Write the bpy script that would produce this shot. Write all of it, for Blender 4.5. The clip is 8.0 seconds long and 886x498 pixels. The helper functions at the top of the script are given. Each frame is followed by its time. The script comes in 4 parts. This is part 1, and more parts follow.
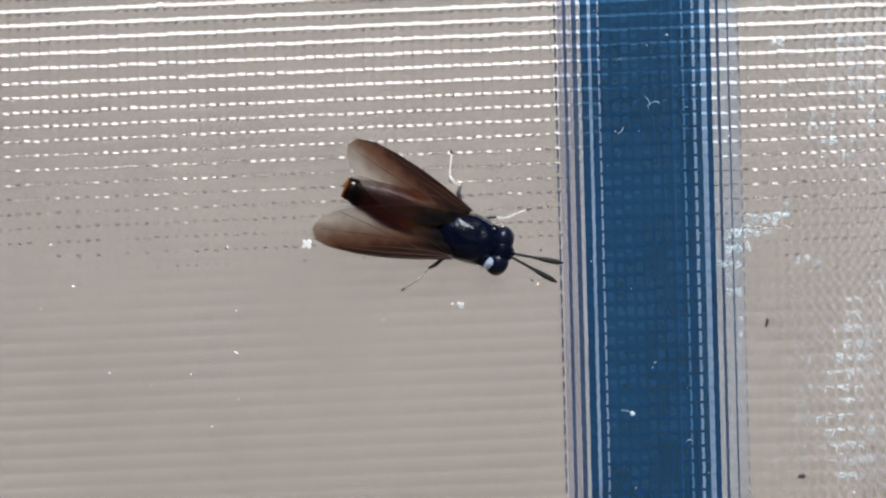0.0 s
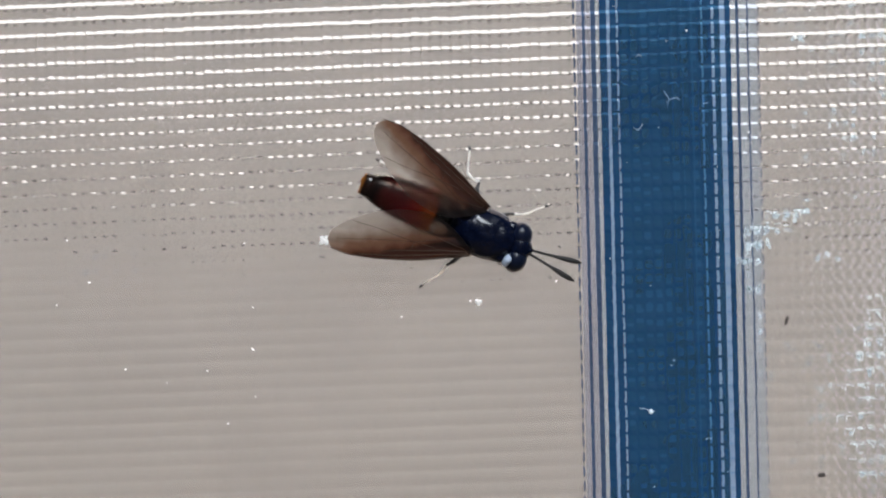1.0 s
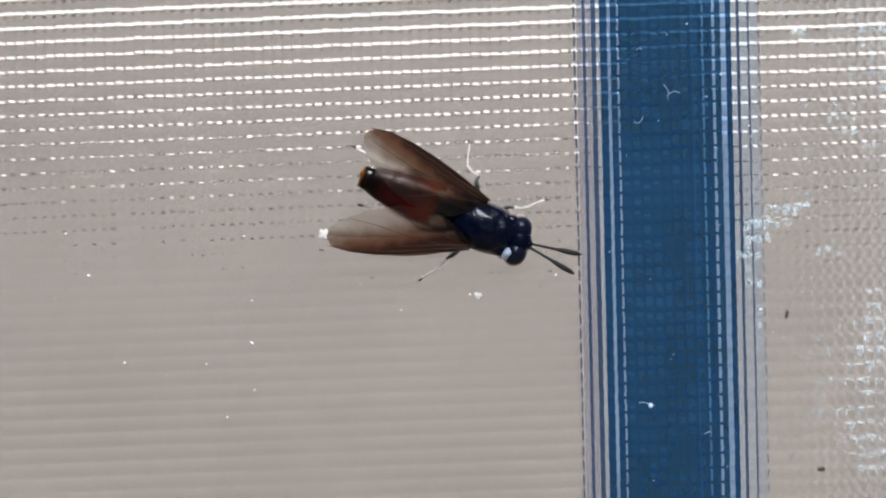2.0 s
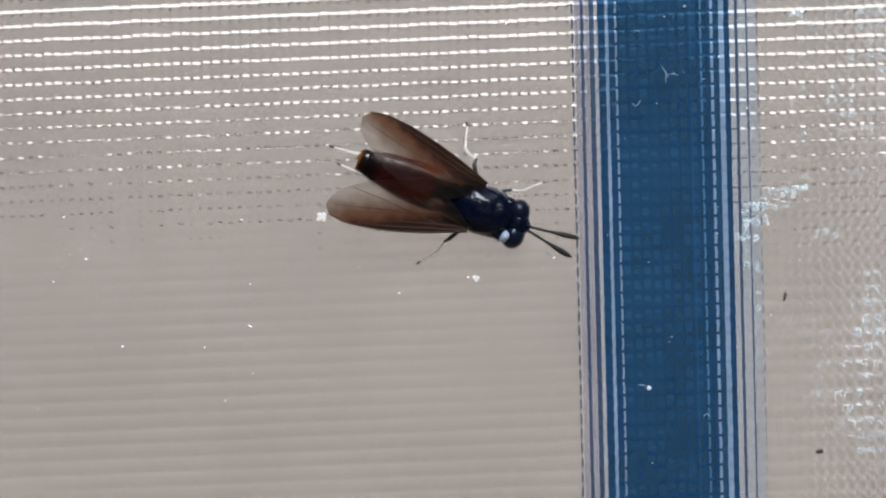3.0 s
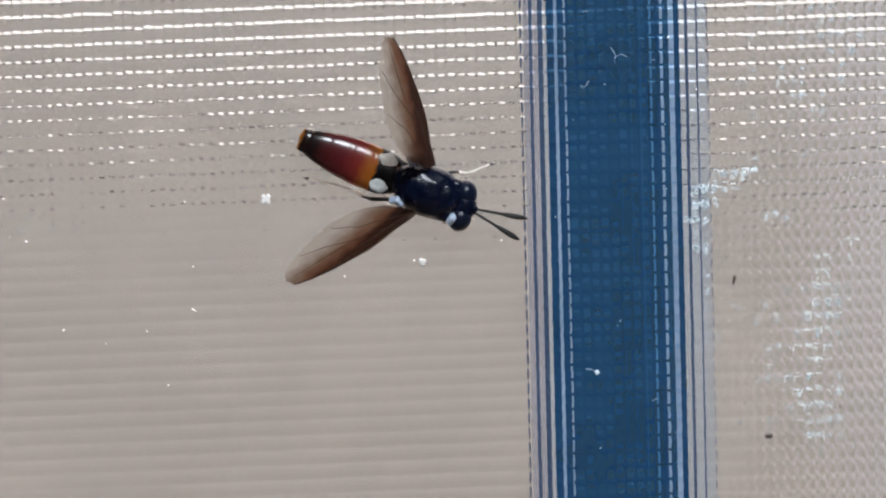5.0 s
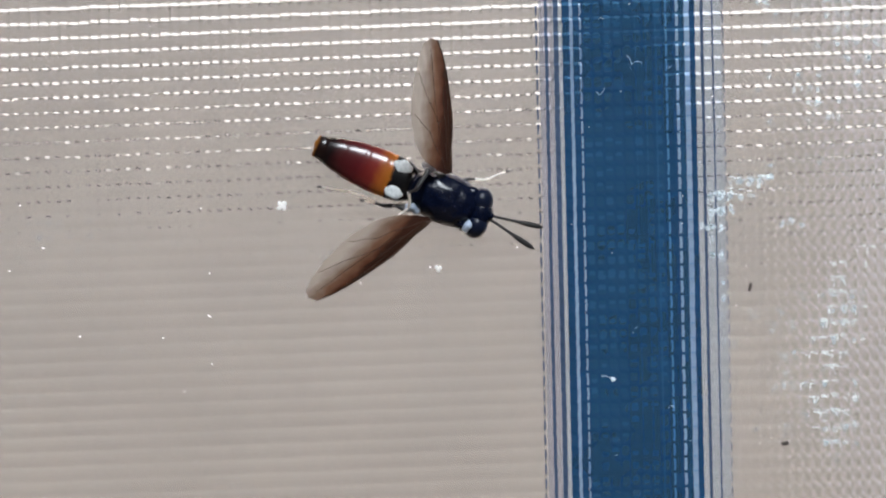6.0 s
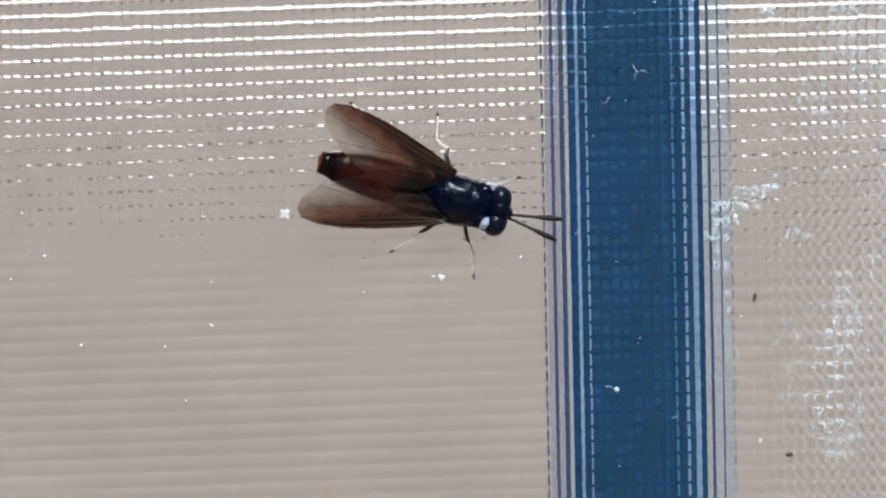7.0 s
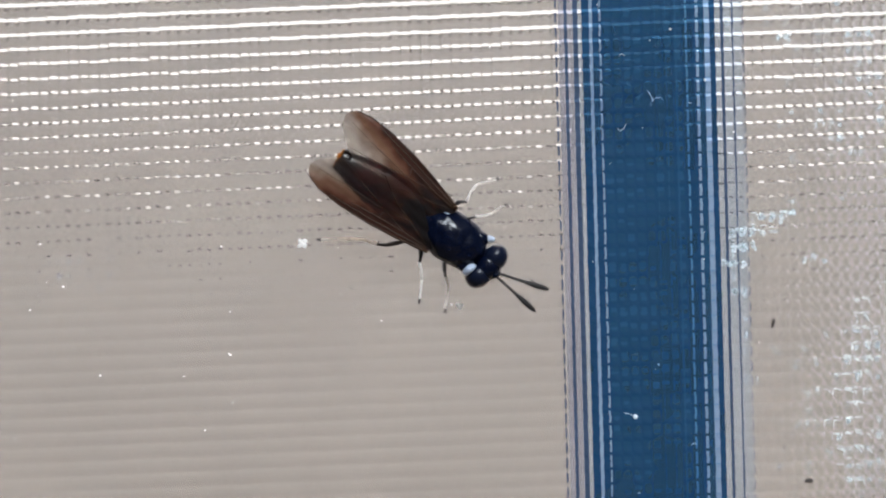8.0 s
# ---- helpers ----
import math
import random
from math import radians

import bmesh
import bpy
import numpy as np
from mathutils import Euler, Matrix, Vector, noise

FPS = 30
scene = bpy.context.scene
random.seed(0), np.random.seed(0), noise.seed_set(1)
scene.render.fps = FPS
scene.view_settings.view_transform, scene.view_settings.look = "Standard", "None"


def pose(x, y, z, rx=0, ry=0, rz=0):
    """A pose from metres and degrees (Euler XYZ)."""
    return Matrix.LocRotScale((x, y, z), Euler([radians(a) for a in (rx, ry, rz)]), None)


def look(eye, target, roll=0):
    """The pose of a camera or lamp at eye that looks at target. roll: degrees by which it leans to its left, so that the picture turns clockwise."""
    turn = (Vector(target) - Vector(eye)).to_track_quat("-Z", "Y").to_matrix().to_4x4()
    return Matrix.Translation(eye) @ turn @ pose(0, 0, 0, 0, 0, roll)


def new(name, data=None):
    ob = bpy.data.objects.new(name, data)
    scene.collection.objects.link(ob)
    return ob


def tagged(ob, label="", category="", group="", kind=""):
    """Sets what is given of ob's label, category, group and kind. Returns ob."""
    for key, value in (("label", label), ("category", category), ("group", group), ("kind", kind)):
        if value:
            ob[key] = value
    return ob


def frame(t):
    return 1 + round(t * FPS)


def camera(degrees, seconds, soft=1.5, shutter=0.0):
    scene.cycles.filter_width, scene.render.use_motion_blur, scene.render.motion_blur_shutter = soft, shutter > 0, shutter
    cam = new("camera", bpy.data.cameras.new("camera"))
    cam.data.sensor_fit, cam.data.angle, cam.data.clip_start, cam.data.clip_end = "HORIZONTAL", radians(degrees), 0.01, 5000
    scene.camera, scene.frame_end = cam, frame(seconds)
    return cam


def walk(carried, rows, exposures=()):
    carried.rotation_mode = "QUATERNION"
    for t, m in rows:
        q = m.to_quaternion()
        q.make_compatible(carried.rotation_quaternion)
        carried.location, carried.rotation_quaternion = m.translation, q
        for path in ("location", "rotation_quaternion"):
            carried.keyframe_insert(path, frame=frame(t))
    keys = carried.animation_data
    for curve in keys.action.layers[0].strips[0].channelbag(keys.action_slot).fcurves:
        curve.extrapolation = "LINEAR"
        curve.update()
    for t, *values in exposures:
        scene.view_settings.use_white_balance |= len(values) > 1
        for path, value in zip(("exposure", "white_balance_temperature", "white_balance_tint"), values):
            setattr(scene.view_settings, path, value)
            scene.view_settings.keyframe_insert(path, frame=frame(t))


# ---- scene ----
MM = 0.001
U = 0.0513 * MM          # unit of the insect's own plan


def looking(x, z, d, roll):
    """The camera held still before the sheet, swung to look at x, z in mm; d is its distance for a lens three times as wide."""
    return look((0, -d * LONG * MM, 0), (x * MM, 0, z * MM), roll)


LONG = math.tan(radians(30)) / math.tan(radians(10))
cam = camera(20, 8.0, soft=2.1, shutter=0.1)
walk(cam, [(t, looking(x, z, d, roll)) for t, x, z, d, roll in (
    (0.0, -0.00, -0.00, 67.90, 0.00),
    (0.1, 0.26, -0.22, 67.87, 0.03),
    (0.2, -0.35, -0.82, 67.85, 0.07),
    (0.3, -0.80, -1.47, 67.82, 0.10),
    (0.4, -1.16, -0.75, 67.80, 0.14),
    (0.5, -1.35, -0.01, 67.78, 0.17),
    (0.6, -1.18, 0.31, 67.73, 0.16),
    (0.7, -0.83, -0.35, 67.68, 0.15),
    (0.8, -0.94, -0.90, 67.63, 0.13),
    (0.9, -1.20, -0.65, 67.59, 0.12),
    (1.0, -1.57, -0.29, 67.54, 0.11),
    (1.1, -1.51, -0.25, 67.52, 0.13),
    (1.2, -0.76, 0.51, 67.50, 0.15),
    (1.3, -0.16, 0.47, 67.48, 0.17),
    (1.4, 0.24, 0.37, 67.46, 0.20),
    (1.5, -0.06, -0.30, 67.45, 0.22),
    (1.6, -0.82, -0.58, 67.44, 0.21),
    (1.7, -1.63, -0.61, 67.44, 0.20),
    (2.8, -1.08, -1.88, 67.41, 0.10),
    (2.9, -1.33, -1.83, 67.40, 0.09),
    (3.0, -1.35, -2.37, 67.40, 0.08),
    (3.1, -1.64, -2.13, 67.32, 0.08),
    (3.2, -2.36, -1.23, 67.24, 0.07),
    (3.3, -2.22, -1.67, 67.16, 0.07),
    (3.4, -1.83, -2.02, 67.08, 0.07),
    (3.5, -1.47, -2.71, 67.00, 0.06),
    (3.6, -1.25, -2.66, 66.99, 0.08),
    (3.7, -0.55, -2.36, 66.98, 0.09),
    (3.8, -0.95, -2.01, 66.98, 0.10),
    (3.9, -1.10, -1.56, 66.97, 0.11),
    (4.0, -1.10, -1.40, 66.96, 0.12),
    (4.1, -0.27, -2.00, 66.88, 0.12),
    (4.2, -0.03, -2.99, 66.80, 0.12),
    (4.3, 0.70, -3.83, 66.71, 0.12),
    (4.4, 1.48, -4.27, 66.63, 0.12),
    (4.5, 2.06, -4.89, 66.55, 0.12),
    (4.6, 2.75, -4.90, 66.55, 0.12),
    (4.7, 3.34, -4.46, 66.55, 0.13),
    (5.8, 3.15, -3.31, 66.60, 0.17),
    (5.9, 2.41, -3.17, 66.60, 0.17),
    (6.0, 1.95, -3.27, 66.61, 0.17),
    (6.1, 1.67, -3.56, 66.61, 0.19),
    (6.2, 1.62, -2.62, 66.62, 0.21),
    (6.3, 1.87, -2.26, 66.62, 0.22),
    (6.4, 1.87, -2.61, 66.62, 0.24),
    (6.5, 1.82, -1.96, 66.63, 0.26),
    (6.6, 2.00, -1.46, 66.56, 0.28),
    (6.7, 1.79, -1.50, 66.49, 0.30),
    (6.8, 2.18, -2.38, 66.43, 0.32),
    (6.9, 1.97, -2.52, 66.36, 0.34),
    (7.0, 1.66, -2.49, 66.30, 0.36),
    (7.1, 1.17, -2.52, 66.34, 0.34),
    (7.2, 0.94, -2.63, 66.38, 0.32),
    (7.3, 0.59, -2.20, 66.42, 0.29),
    (7.4, 0.80, -1.76, 66.46, 0.27),
    (7.5, 1.06, -1.90, 66.50, 0.25),
    (7.6, 1.45, -2.81, 66.49, 0.19),
    (7.7, 1.78, -3.27, 66.48, 0.13),
    (7.8, 1.53, -2.99, 66.48, 0.07),
    (7.9, 0.89, -2.42, 66.47, 0.01),
    (7.967, 0.24, -0.32, 66.40, -0.04),
    (8.0, 0.13, -0.04, 66.38, -0.04),
)], exposures=((0, 1.06), (3.5, 1.04), (4.5, 1.03), (6.0, 1.15), (7.0, 1.14), (8.0, 1.14)))

# ---- light: daylight behind the sheet, an added fill lamp above the room ----
world = bpy.data.worlds.new("sky")
scene.world = world
world.use_nodes = True
wn = world.node_tree
sky = wn.nodes.new("ShaderNodeTexSky")
sky.sky_type, sky.sun_disc = "NISHITA", False
sky.sun_elevation, sky.sun_rotation = radians(64), radians(-8)
sky.dust_density, sky.air_density = 7.0, 1.0
wn.links.new(sky.outputs[0], wn.nodes["Background"].inputs[0])
wn.nodes["Background"].inputs[1].default_value = 0.15

sun = new("sun", bpy.data.lights.new("sun", "SUN"))
sun.data.energy, sun.data.angle, sun.data.color = 3.0, radians(0.5), (1.0, 0.95, 0.88)
sun.matrix_world = look((4 * math.sin(radians(-8)), 4 * math.cos(radians(-8)), 4 * math.tan(radians(64))), (0, 0, 0))

# added lamp with no known source: lights fly and dust from the front
skylight = new("skylight", bpy.data.lights.new("skylight", "AREA"))
skylight.data.shape, skylight.data.size, skylight.data.size_y = "RECTANGLE", 0.55, 0.55
skylight.data.energy, skylight.data.color = 46, (0.86, 0.93, 1.0)
skylight.matrix_world = pose(0.3, -1.4, 1.30)


# ---- materials ----
def material(name):
    m = bpy.data.materials.new(name)
    m.use_nodes = True
    nt = m.node_tree
    return m, nt, nt.nodes["Principled BSDF"]


def node(nt, kind, **inputs):
    n = nt.nodes.new(kind)
    for key, value in inputs.items():
        n.inputs[key.replace("_", " ")].default_value = value
    return n


def ramp(nt, source, stops):
    r = nt.nodes.new("ShaderNodeValToRGB")
    e = r.color_ramp.elements
    while len(e) < len(stops):
        e.new(0.5)
    for el, (p, c) in zip(e, stops):
        el.position, el.color = p, (*c, 1)
    nt.links.new(source, r.inputs[0])
    return r.outputs[0]


def coords(nt, scale=1.0):
    tc = nt.nodes.new("ShaderNodeTexCoord")
    mp = nt.nodes.new("ShaderNodeMapping")
    mp.inputs["Scale"].default_value = (scale, scale, scale)
    nt.links.new(tc.outputs["Object"], mp.inputs[0])
    return mp.outputs[0]


def bump(nt, bsdf, source, strength, distance):
    b = node(nt, "ShaderNodeBump", Strength=strength, Distance=distance)
    nt.links.new(source, b.inputs["Height"])
    nt.links.new(b.outputs[0], bsdf.inputs["Normal"])


def sheet_material(name, dark, light, rough, clear, tint):
    """Moulded plastic: part clear and refracting, part milky, letting daylight through."""
    m, nt, p = material(name)
    geo = nt.nodes.new("ShaderNodeNewGeometry")
    big = node(nt, "ShaderNodeTexNoise", Scale=120.0, Detail=3.0)
    fine = node(nt, "ShaderNodeTexNoise", Scale=5200.0, Detail=2.0)
    nt.links.new(geo.outputs["Position"], big.inputs["Vector"])
    nt.links.new(geo.outputs["Position"], fine.inputs["Vector"])
    info = nt.nodes.new("ShaderNodeObjectInfo")
    mixv = node(nt, "ShaderNodeMath")
    mixv.operation = "MULTIPLY_ADD"
    nt.links.new(info.outputs["Random"], mixv.inputs[0])
    mixv.inputs[1].default_value = 0.10
    nt.links.new(big.outputs[0], mixv.inputs[2])
    colour = ramp(nt, mixv.outputs[0], ((0.32, dark), (0.78, light)))
    p.inputs["Base Color"].default_value = (*tint, 1)
    p.inputs["Roughness"].default_value = rough
    p.inputs["Transmission Weight"].default_value = 1.0
    p.inputs["IOR"].default_value = 1.55
    bump(nt, p, fine.outputs[0], 0.012, 0.00002)
    tr = nt.nodes.new("ShaderNodeBsdfTranslucent")
    df = nt.nodes.new("ShaderNodeBsdfDiffuse")
    nt.links.new(colour, tr.inputs[0])
    nt.links.new(colour, df.inputs[0])
    milk = node(nt, "ShaderNodeMixShader", Fac=0.18)
    nt.links.new(tr.outputs[0], milk.inputs[1])
    nt.links.new(df.outputs[0], milk.inputs[2])
    mx = node(nt, "ShaderNodeMixShader", Fac=clear)
    nt.links.new(milk.outputs[0], mx.inputs[1])
    nt.links.new(p.outputs[0], mx.inputs[2])
    nt.links.new(mx.outputs[0], nt.nodes["Material Output"].inputs[0])
    return m


BEIGE = sheet_material("clear_sheet", (0.50, 0.475, 0.44), (0.58, 0.55, 0.51), 0.055, 0.83, (0.985, 0.94, 0.91))
BLUE = sheet_material("blue_sheet", (0.0040, 0.029, 0.090), (0.0060, 0.038, 0.115), 0.077, 0.24, (0.018, 0.15, 0.44))
SOFT_BLUE = sheet_material("soft_blue_sheet", (0.050, 0.15, 0.285), (0.064, 0.175, 0.33), 0.077, 0.25, (0.04, 0.20, 0.48))
MID_BLUE = sheet_material("mid_blue_sheet", (0.0052, 0.034, 0.094), (0.0075, 0.045, 0.119), 0.077, 0.26, (0.020, 0.16, 0.44))
PALE_BLUE = sheet_material("pale_blue_sheet", (0.0080, 0.046, 0.117), (0.0120, 0.060, 0.148), 0.077, 0.25, (0.02, 0.16, 0.42))
EDGE = sheet_material("lavender_sheet", (0.34, 0.35, 0.41), (0.41, 0.42, 0.48), 0.055, 0.66, (0.50, 0.53, 0.72))
EDGE_BLUE = sheet_material("light_blue_sheet", (0.26, 0.39, 0.58), (0.33, 0.47, 0.67), 0.055, 0.6, (0.16, 0.38, 0.88))
EDGE_PALE = sheet_material("pale_lavender_sheet", (0.45, 0.54, 0.64), (0.53, 0.62, 0.72), 0.055, 0.80, (0.68, 0.81, 0.99))
NAVY = sheet_material("navy_sheet", (0.028, 0.050, 0.098), (0.036, 0.062, 0.122), 0.077, 0.25, (0.04, 0.13, 0.36))


def plain(name, colour, rough=0.6, vary=0.15, scale=8.0):
    m, nt, p = material(name)
    n = node(nt, "ShaderNodeTexNoise", Scale=scale, Detail=5.0)
    nt.links.new(coords(nt), n.inputs["Vector"])
    lo = tuple(c * (1 - vary) for c in colour)
    hi = tuple(min(1, c * (1 + vary)) for c in colour)
    nt.links.new(ramp(nt, n.outputs[0], ((0.3, lo), (0.7, hi))), p.inputs["Base Color"])
    p.inputs["Roughness"].default_value = rough
    return m


WALL = plain("dark_enclosure", (0.06, 0.058, 0.056), 0.85)
BACKDROP_PALEST = plain("whitewash", (0.64, 0.68, 0.74), 0.85, 0.06, 12.0)
BACKDROP_PALER = plain("backdrop_paler", (0.50, 0.515, 0.53), 0.85, 0.08, 12.0)
BACKDROP_SLIGHTLY_PALE = plain("backdrop_slightly_pale", (0.39, 0.39, 0.385), 0.88, 0.10, 12.0)
BACKDROP_BEIGE = plain("backdrop_beige", (0.286, 0.281, 0.249), 0.9, 0.12, 5.0)
DARK_BAND = plain("backdrop_dark_band", (0.018, 0.015, 0.012), 0.8)
GROUND = plain("trodden_earth", (0.16, 0.13, 0.10), 0.95, 0.3, 3.0)
CEILING = plain("dark_ceiling", (0.05, 0.05, 0.05), 0.85)


# ---- building helpers ----
def mesh_of(name, bm, materials, smooth=True):
    me = bpy.data.meshes.new(name)
    bm.normal_update()
    bm.to_mesh(me)
    bm.free()
    for m in materials if isinstance(materials, (list, tuple)) else (materials,):
        me.materials.append(m)
    if smooth:
        me.polygons.foreach_set("use_smooth", [True] * len(me.polygons))
    return me


def part(name, bm, mat, parent=None, label="", smooth=True):
    ob = new(name, mesh_of(name, bm, mat, smooth))
    ob.parent = parent
    return tagged(ob, label) if label else ob


def box(bm, lo, hi):
    m = Matrix.LocRotScale([(a + b) / 2 for a, b in zip(lo, hi)], None, [b - a for a, b in zip(lo, hi)])
    bmesh.ops.create_cube(bm, size=1, matrix=m)


# ---- the setting ----
def slab(name, boxes, mat, label):
    bm = bmesh.new()
    for lo, hi in boxes:
        box(bm, lo, hi)
    return tagged(part(name, bm, mat, smooth=False), label, name.split("_")[0], kind="structure")


def battered(name, x0, x1, mat, label):
    """A length of the added backdrop wall: its face leans back at the top and curves to upright at the foot, which
    grades its brightness.
    """
    bm = bmesh.new()
    y, z = 3.3, 0.370
    face = [(y, z)]
    while z > -1.2:
        lean = radians(30 - 30 * min(1, (0.370 - z) / 0.95))
        z -= 0.04
        y -= 0.04 * math.tan(lean)
        face.append((y, max(z, -1.2)))
    outline = [(3.6, 0.370), *face, (3.6, -1.2)]
    ends = [[bm.verts.new((x, y, z)) for y, z in outline] for x in (x0, x1)]
    n = len(outline)
    for k in range(n):
        bm.faces.new((ends[0][k], ends[0][(k + 1) % n], ends[1][(k + 1) % n], ends[1][k]))
    bm.faces.new(ends[0])
    bm.faces.new(ends[1])
    bmesh.ops.recalc_face_normals(bm, faces=bm.faces)
    return tagged(part(name, bm, mat, smooth=False), label, "wall", kind="structure")


def setting():
    bm = bmesh.new()
    bmesh.ops.create_grid(bm, x_segments=8, y_segments=8, size=400, matrix=Matrix.Translation((0, 0, -1.2)))
    tagged(part("ground", bm, GROUND, smooth=False), "brown trodden earth ground reaching the horizon", "ground", kind="structure")
    # walls out of view, added dark to keep reflections on the fly low
    slab("wall_back", [((-1.66, -2.1, -1.2), (1.66, -2.0, 1.3))], WALL, "plain dark plastered wall")
    # made-up backdrop that gives the clear sheet a beige tone to refract
    battered("wall_yard", -12, 0.53, BACKDROP_BEIGE, "added beige backdrop wall with a battered face, blurred through the sheet")
    # pale steps added to the backdrop so the sheet's right-hand cells look brighter
    for n, (x0, x1, mat) in enumerate(((0.534, 0.62, BACKDROP_SLIGHTLY_PALE), (0.624, 0.72, BACKDROP_PALER), (0.724, 12, BACKDROP_PALEST))):
        battered("wall_white_%d" % (n + 1), x0, x1, mat, ("slightly pale", "paler", "palest")[n] + " length of the battered yard wall")
    # added dark band: the rows refract it as dark dashes under the beads
    slab("trim_beam", [((-12, 3.27, 0.374), (12, 3.62, 0.470))], DARK_BAND, "dark timber coping on the yard wall")
    slab("wall_west", [((-1.7, -2.0, -1.2), (-1.6, -0.01, 1.3))], WALL, "plain dark plastered wall")
    slab("wall_east", [((1.6, -2.0, -1.2), (1.7, -0.01, 1.3))], WALL, "plain dark plastered wall")
    # added ceiling, out of view; its hole lets the front lamp in
    slab("ceiling", [((-1.7, -2.1, 1.304), (1.7, -1.68, 1.36)), ((-1.7, -1.12, 1.304), (1.7, 0.02, 1.36)),
                    ((0.58, -1.68, 1.304), (1.7, -1.12, 1.36)), ((-1.7, -1.68, 1.304), (0.02, -1.12, 1.36))], CEILING, "added dark ceiling, out of view, with an opening for the fill lamp")


setting()

# ---- the coated woven sheet: upright ribs crossed by rows of small ridges ----
PITCH = 0.87 * MM
ROW = 1.285 * MM
LEAN = -0.0262           # upright ribs lean: x per z
RISE = 0.042             # rows rise: z per x
FIRST = 10.405 * MM      # x at z = 0 of the first rib with blue in it
ROW_AT = 20.20 * MM      # z at x = 0 of one row
BOTTOM_ROW, ROWS = -40, 46
LEFT_RIB, RIBS = -66, 118
STRIPE = 17              # ribs from the first blue one to the last


SPAN = np.linspace(-1.0, 1.0, 401)
FLANK = np.where(SPAN > 0, 1, np.clip(1 + SPAN / 0.31, 0, 1))
FLANK = np.convolve(np.pad(FLANK, 30, mode="edge"), np.exp(-(np.linspace(-0.15, 0.15, 61) / 0.045) ** 2), "valid")
FLANK = FLANK / FLANK.max()


RAMP = np.convolve(np.pad(np.clip(1 - np.abs(SPAN) / 0.56, 0, 1), 30, mode="edge"), np.exp(-(np.linspace(-0.15, 0.15, 61) / 0.06) ** 2), "valid")
RAMP = RAMP / RAMP.max()


def rib_height(u, v, ridges, swell=1.0):
    """Height in metres over the sheet: u across the rib (-0.5 to 0.5), v along it in rows. A soft ridge with a steep bead under its crest."""
    d = (v - np.round(v)) * ROW / MM + 0.08 * u
    across = np.cos(np.pi * u)
    crown = np.clip(across, 0, 1) ** 0.7
    soft = np.where(d > 0, np.interp(d, SPAN, RAMP), np.exp(-(d / 0.44) ** 2))
    bead = np.interp(d, SPAN, FLANK) * np.where(d > 0, soft, 1)
    return MM / LONG * (0.048 * swell * across + 0.205 * ridges * (soft * (0.80 + 0.20 * crown) + (bead - soft) * crown))


# printed lines of the stripe: from and to in mm at z = 0, what is printed, and how it is broken at the rows
PRINT = ((10.295, 10.445, "ink", "dashes"), (11.095, 11.37, "ink", ""), (11.855, 12.285, "ink", ""), (12.62, 13.27, "ink", ""),
         (13.27, 13.545, "pale", ""), (13.545, 14.115, "ink", ""), (14.12, 14.275, "pale", "light"), (14.275, 18.91, "ink", ""), (18.91, 18.98, "faint", "light"), (18.98, 19.79, "ink", ""), (19.79, 19.90, "faint", "light"), (19.90, 20.62, "ink", ""),
         (20.62, 20.80, "faint", ""), (20.80, 21.53, "ink", ""), (21.53, 21.70, "soft", "light"), (21.70, 22.45, "ink", ""), (22.45, 22.69, "pale", "light"),
         (22.69, 23.21, "ink", ""), (23.21, 23.66, "pale", "bead"), (23.66, 24.145, "ink", ""), (24.62, 24.87, "ink", ""), (25.595, 25.725, "ink", ""), (26.54, 26.61, "ink", "dashes"))
SHEER = ((10.6, 11.8, "lavender"), (11.8, 12.7, "sky"), (24.145, 26.5, "sky"))


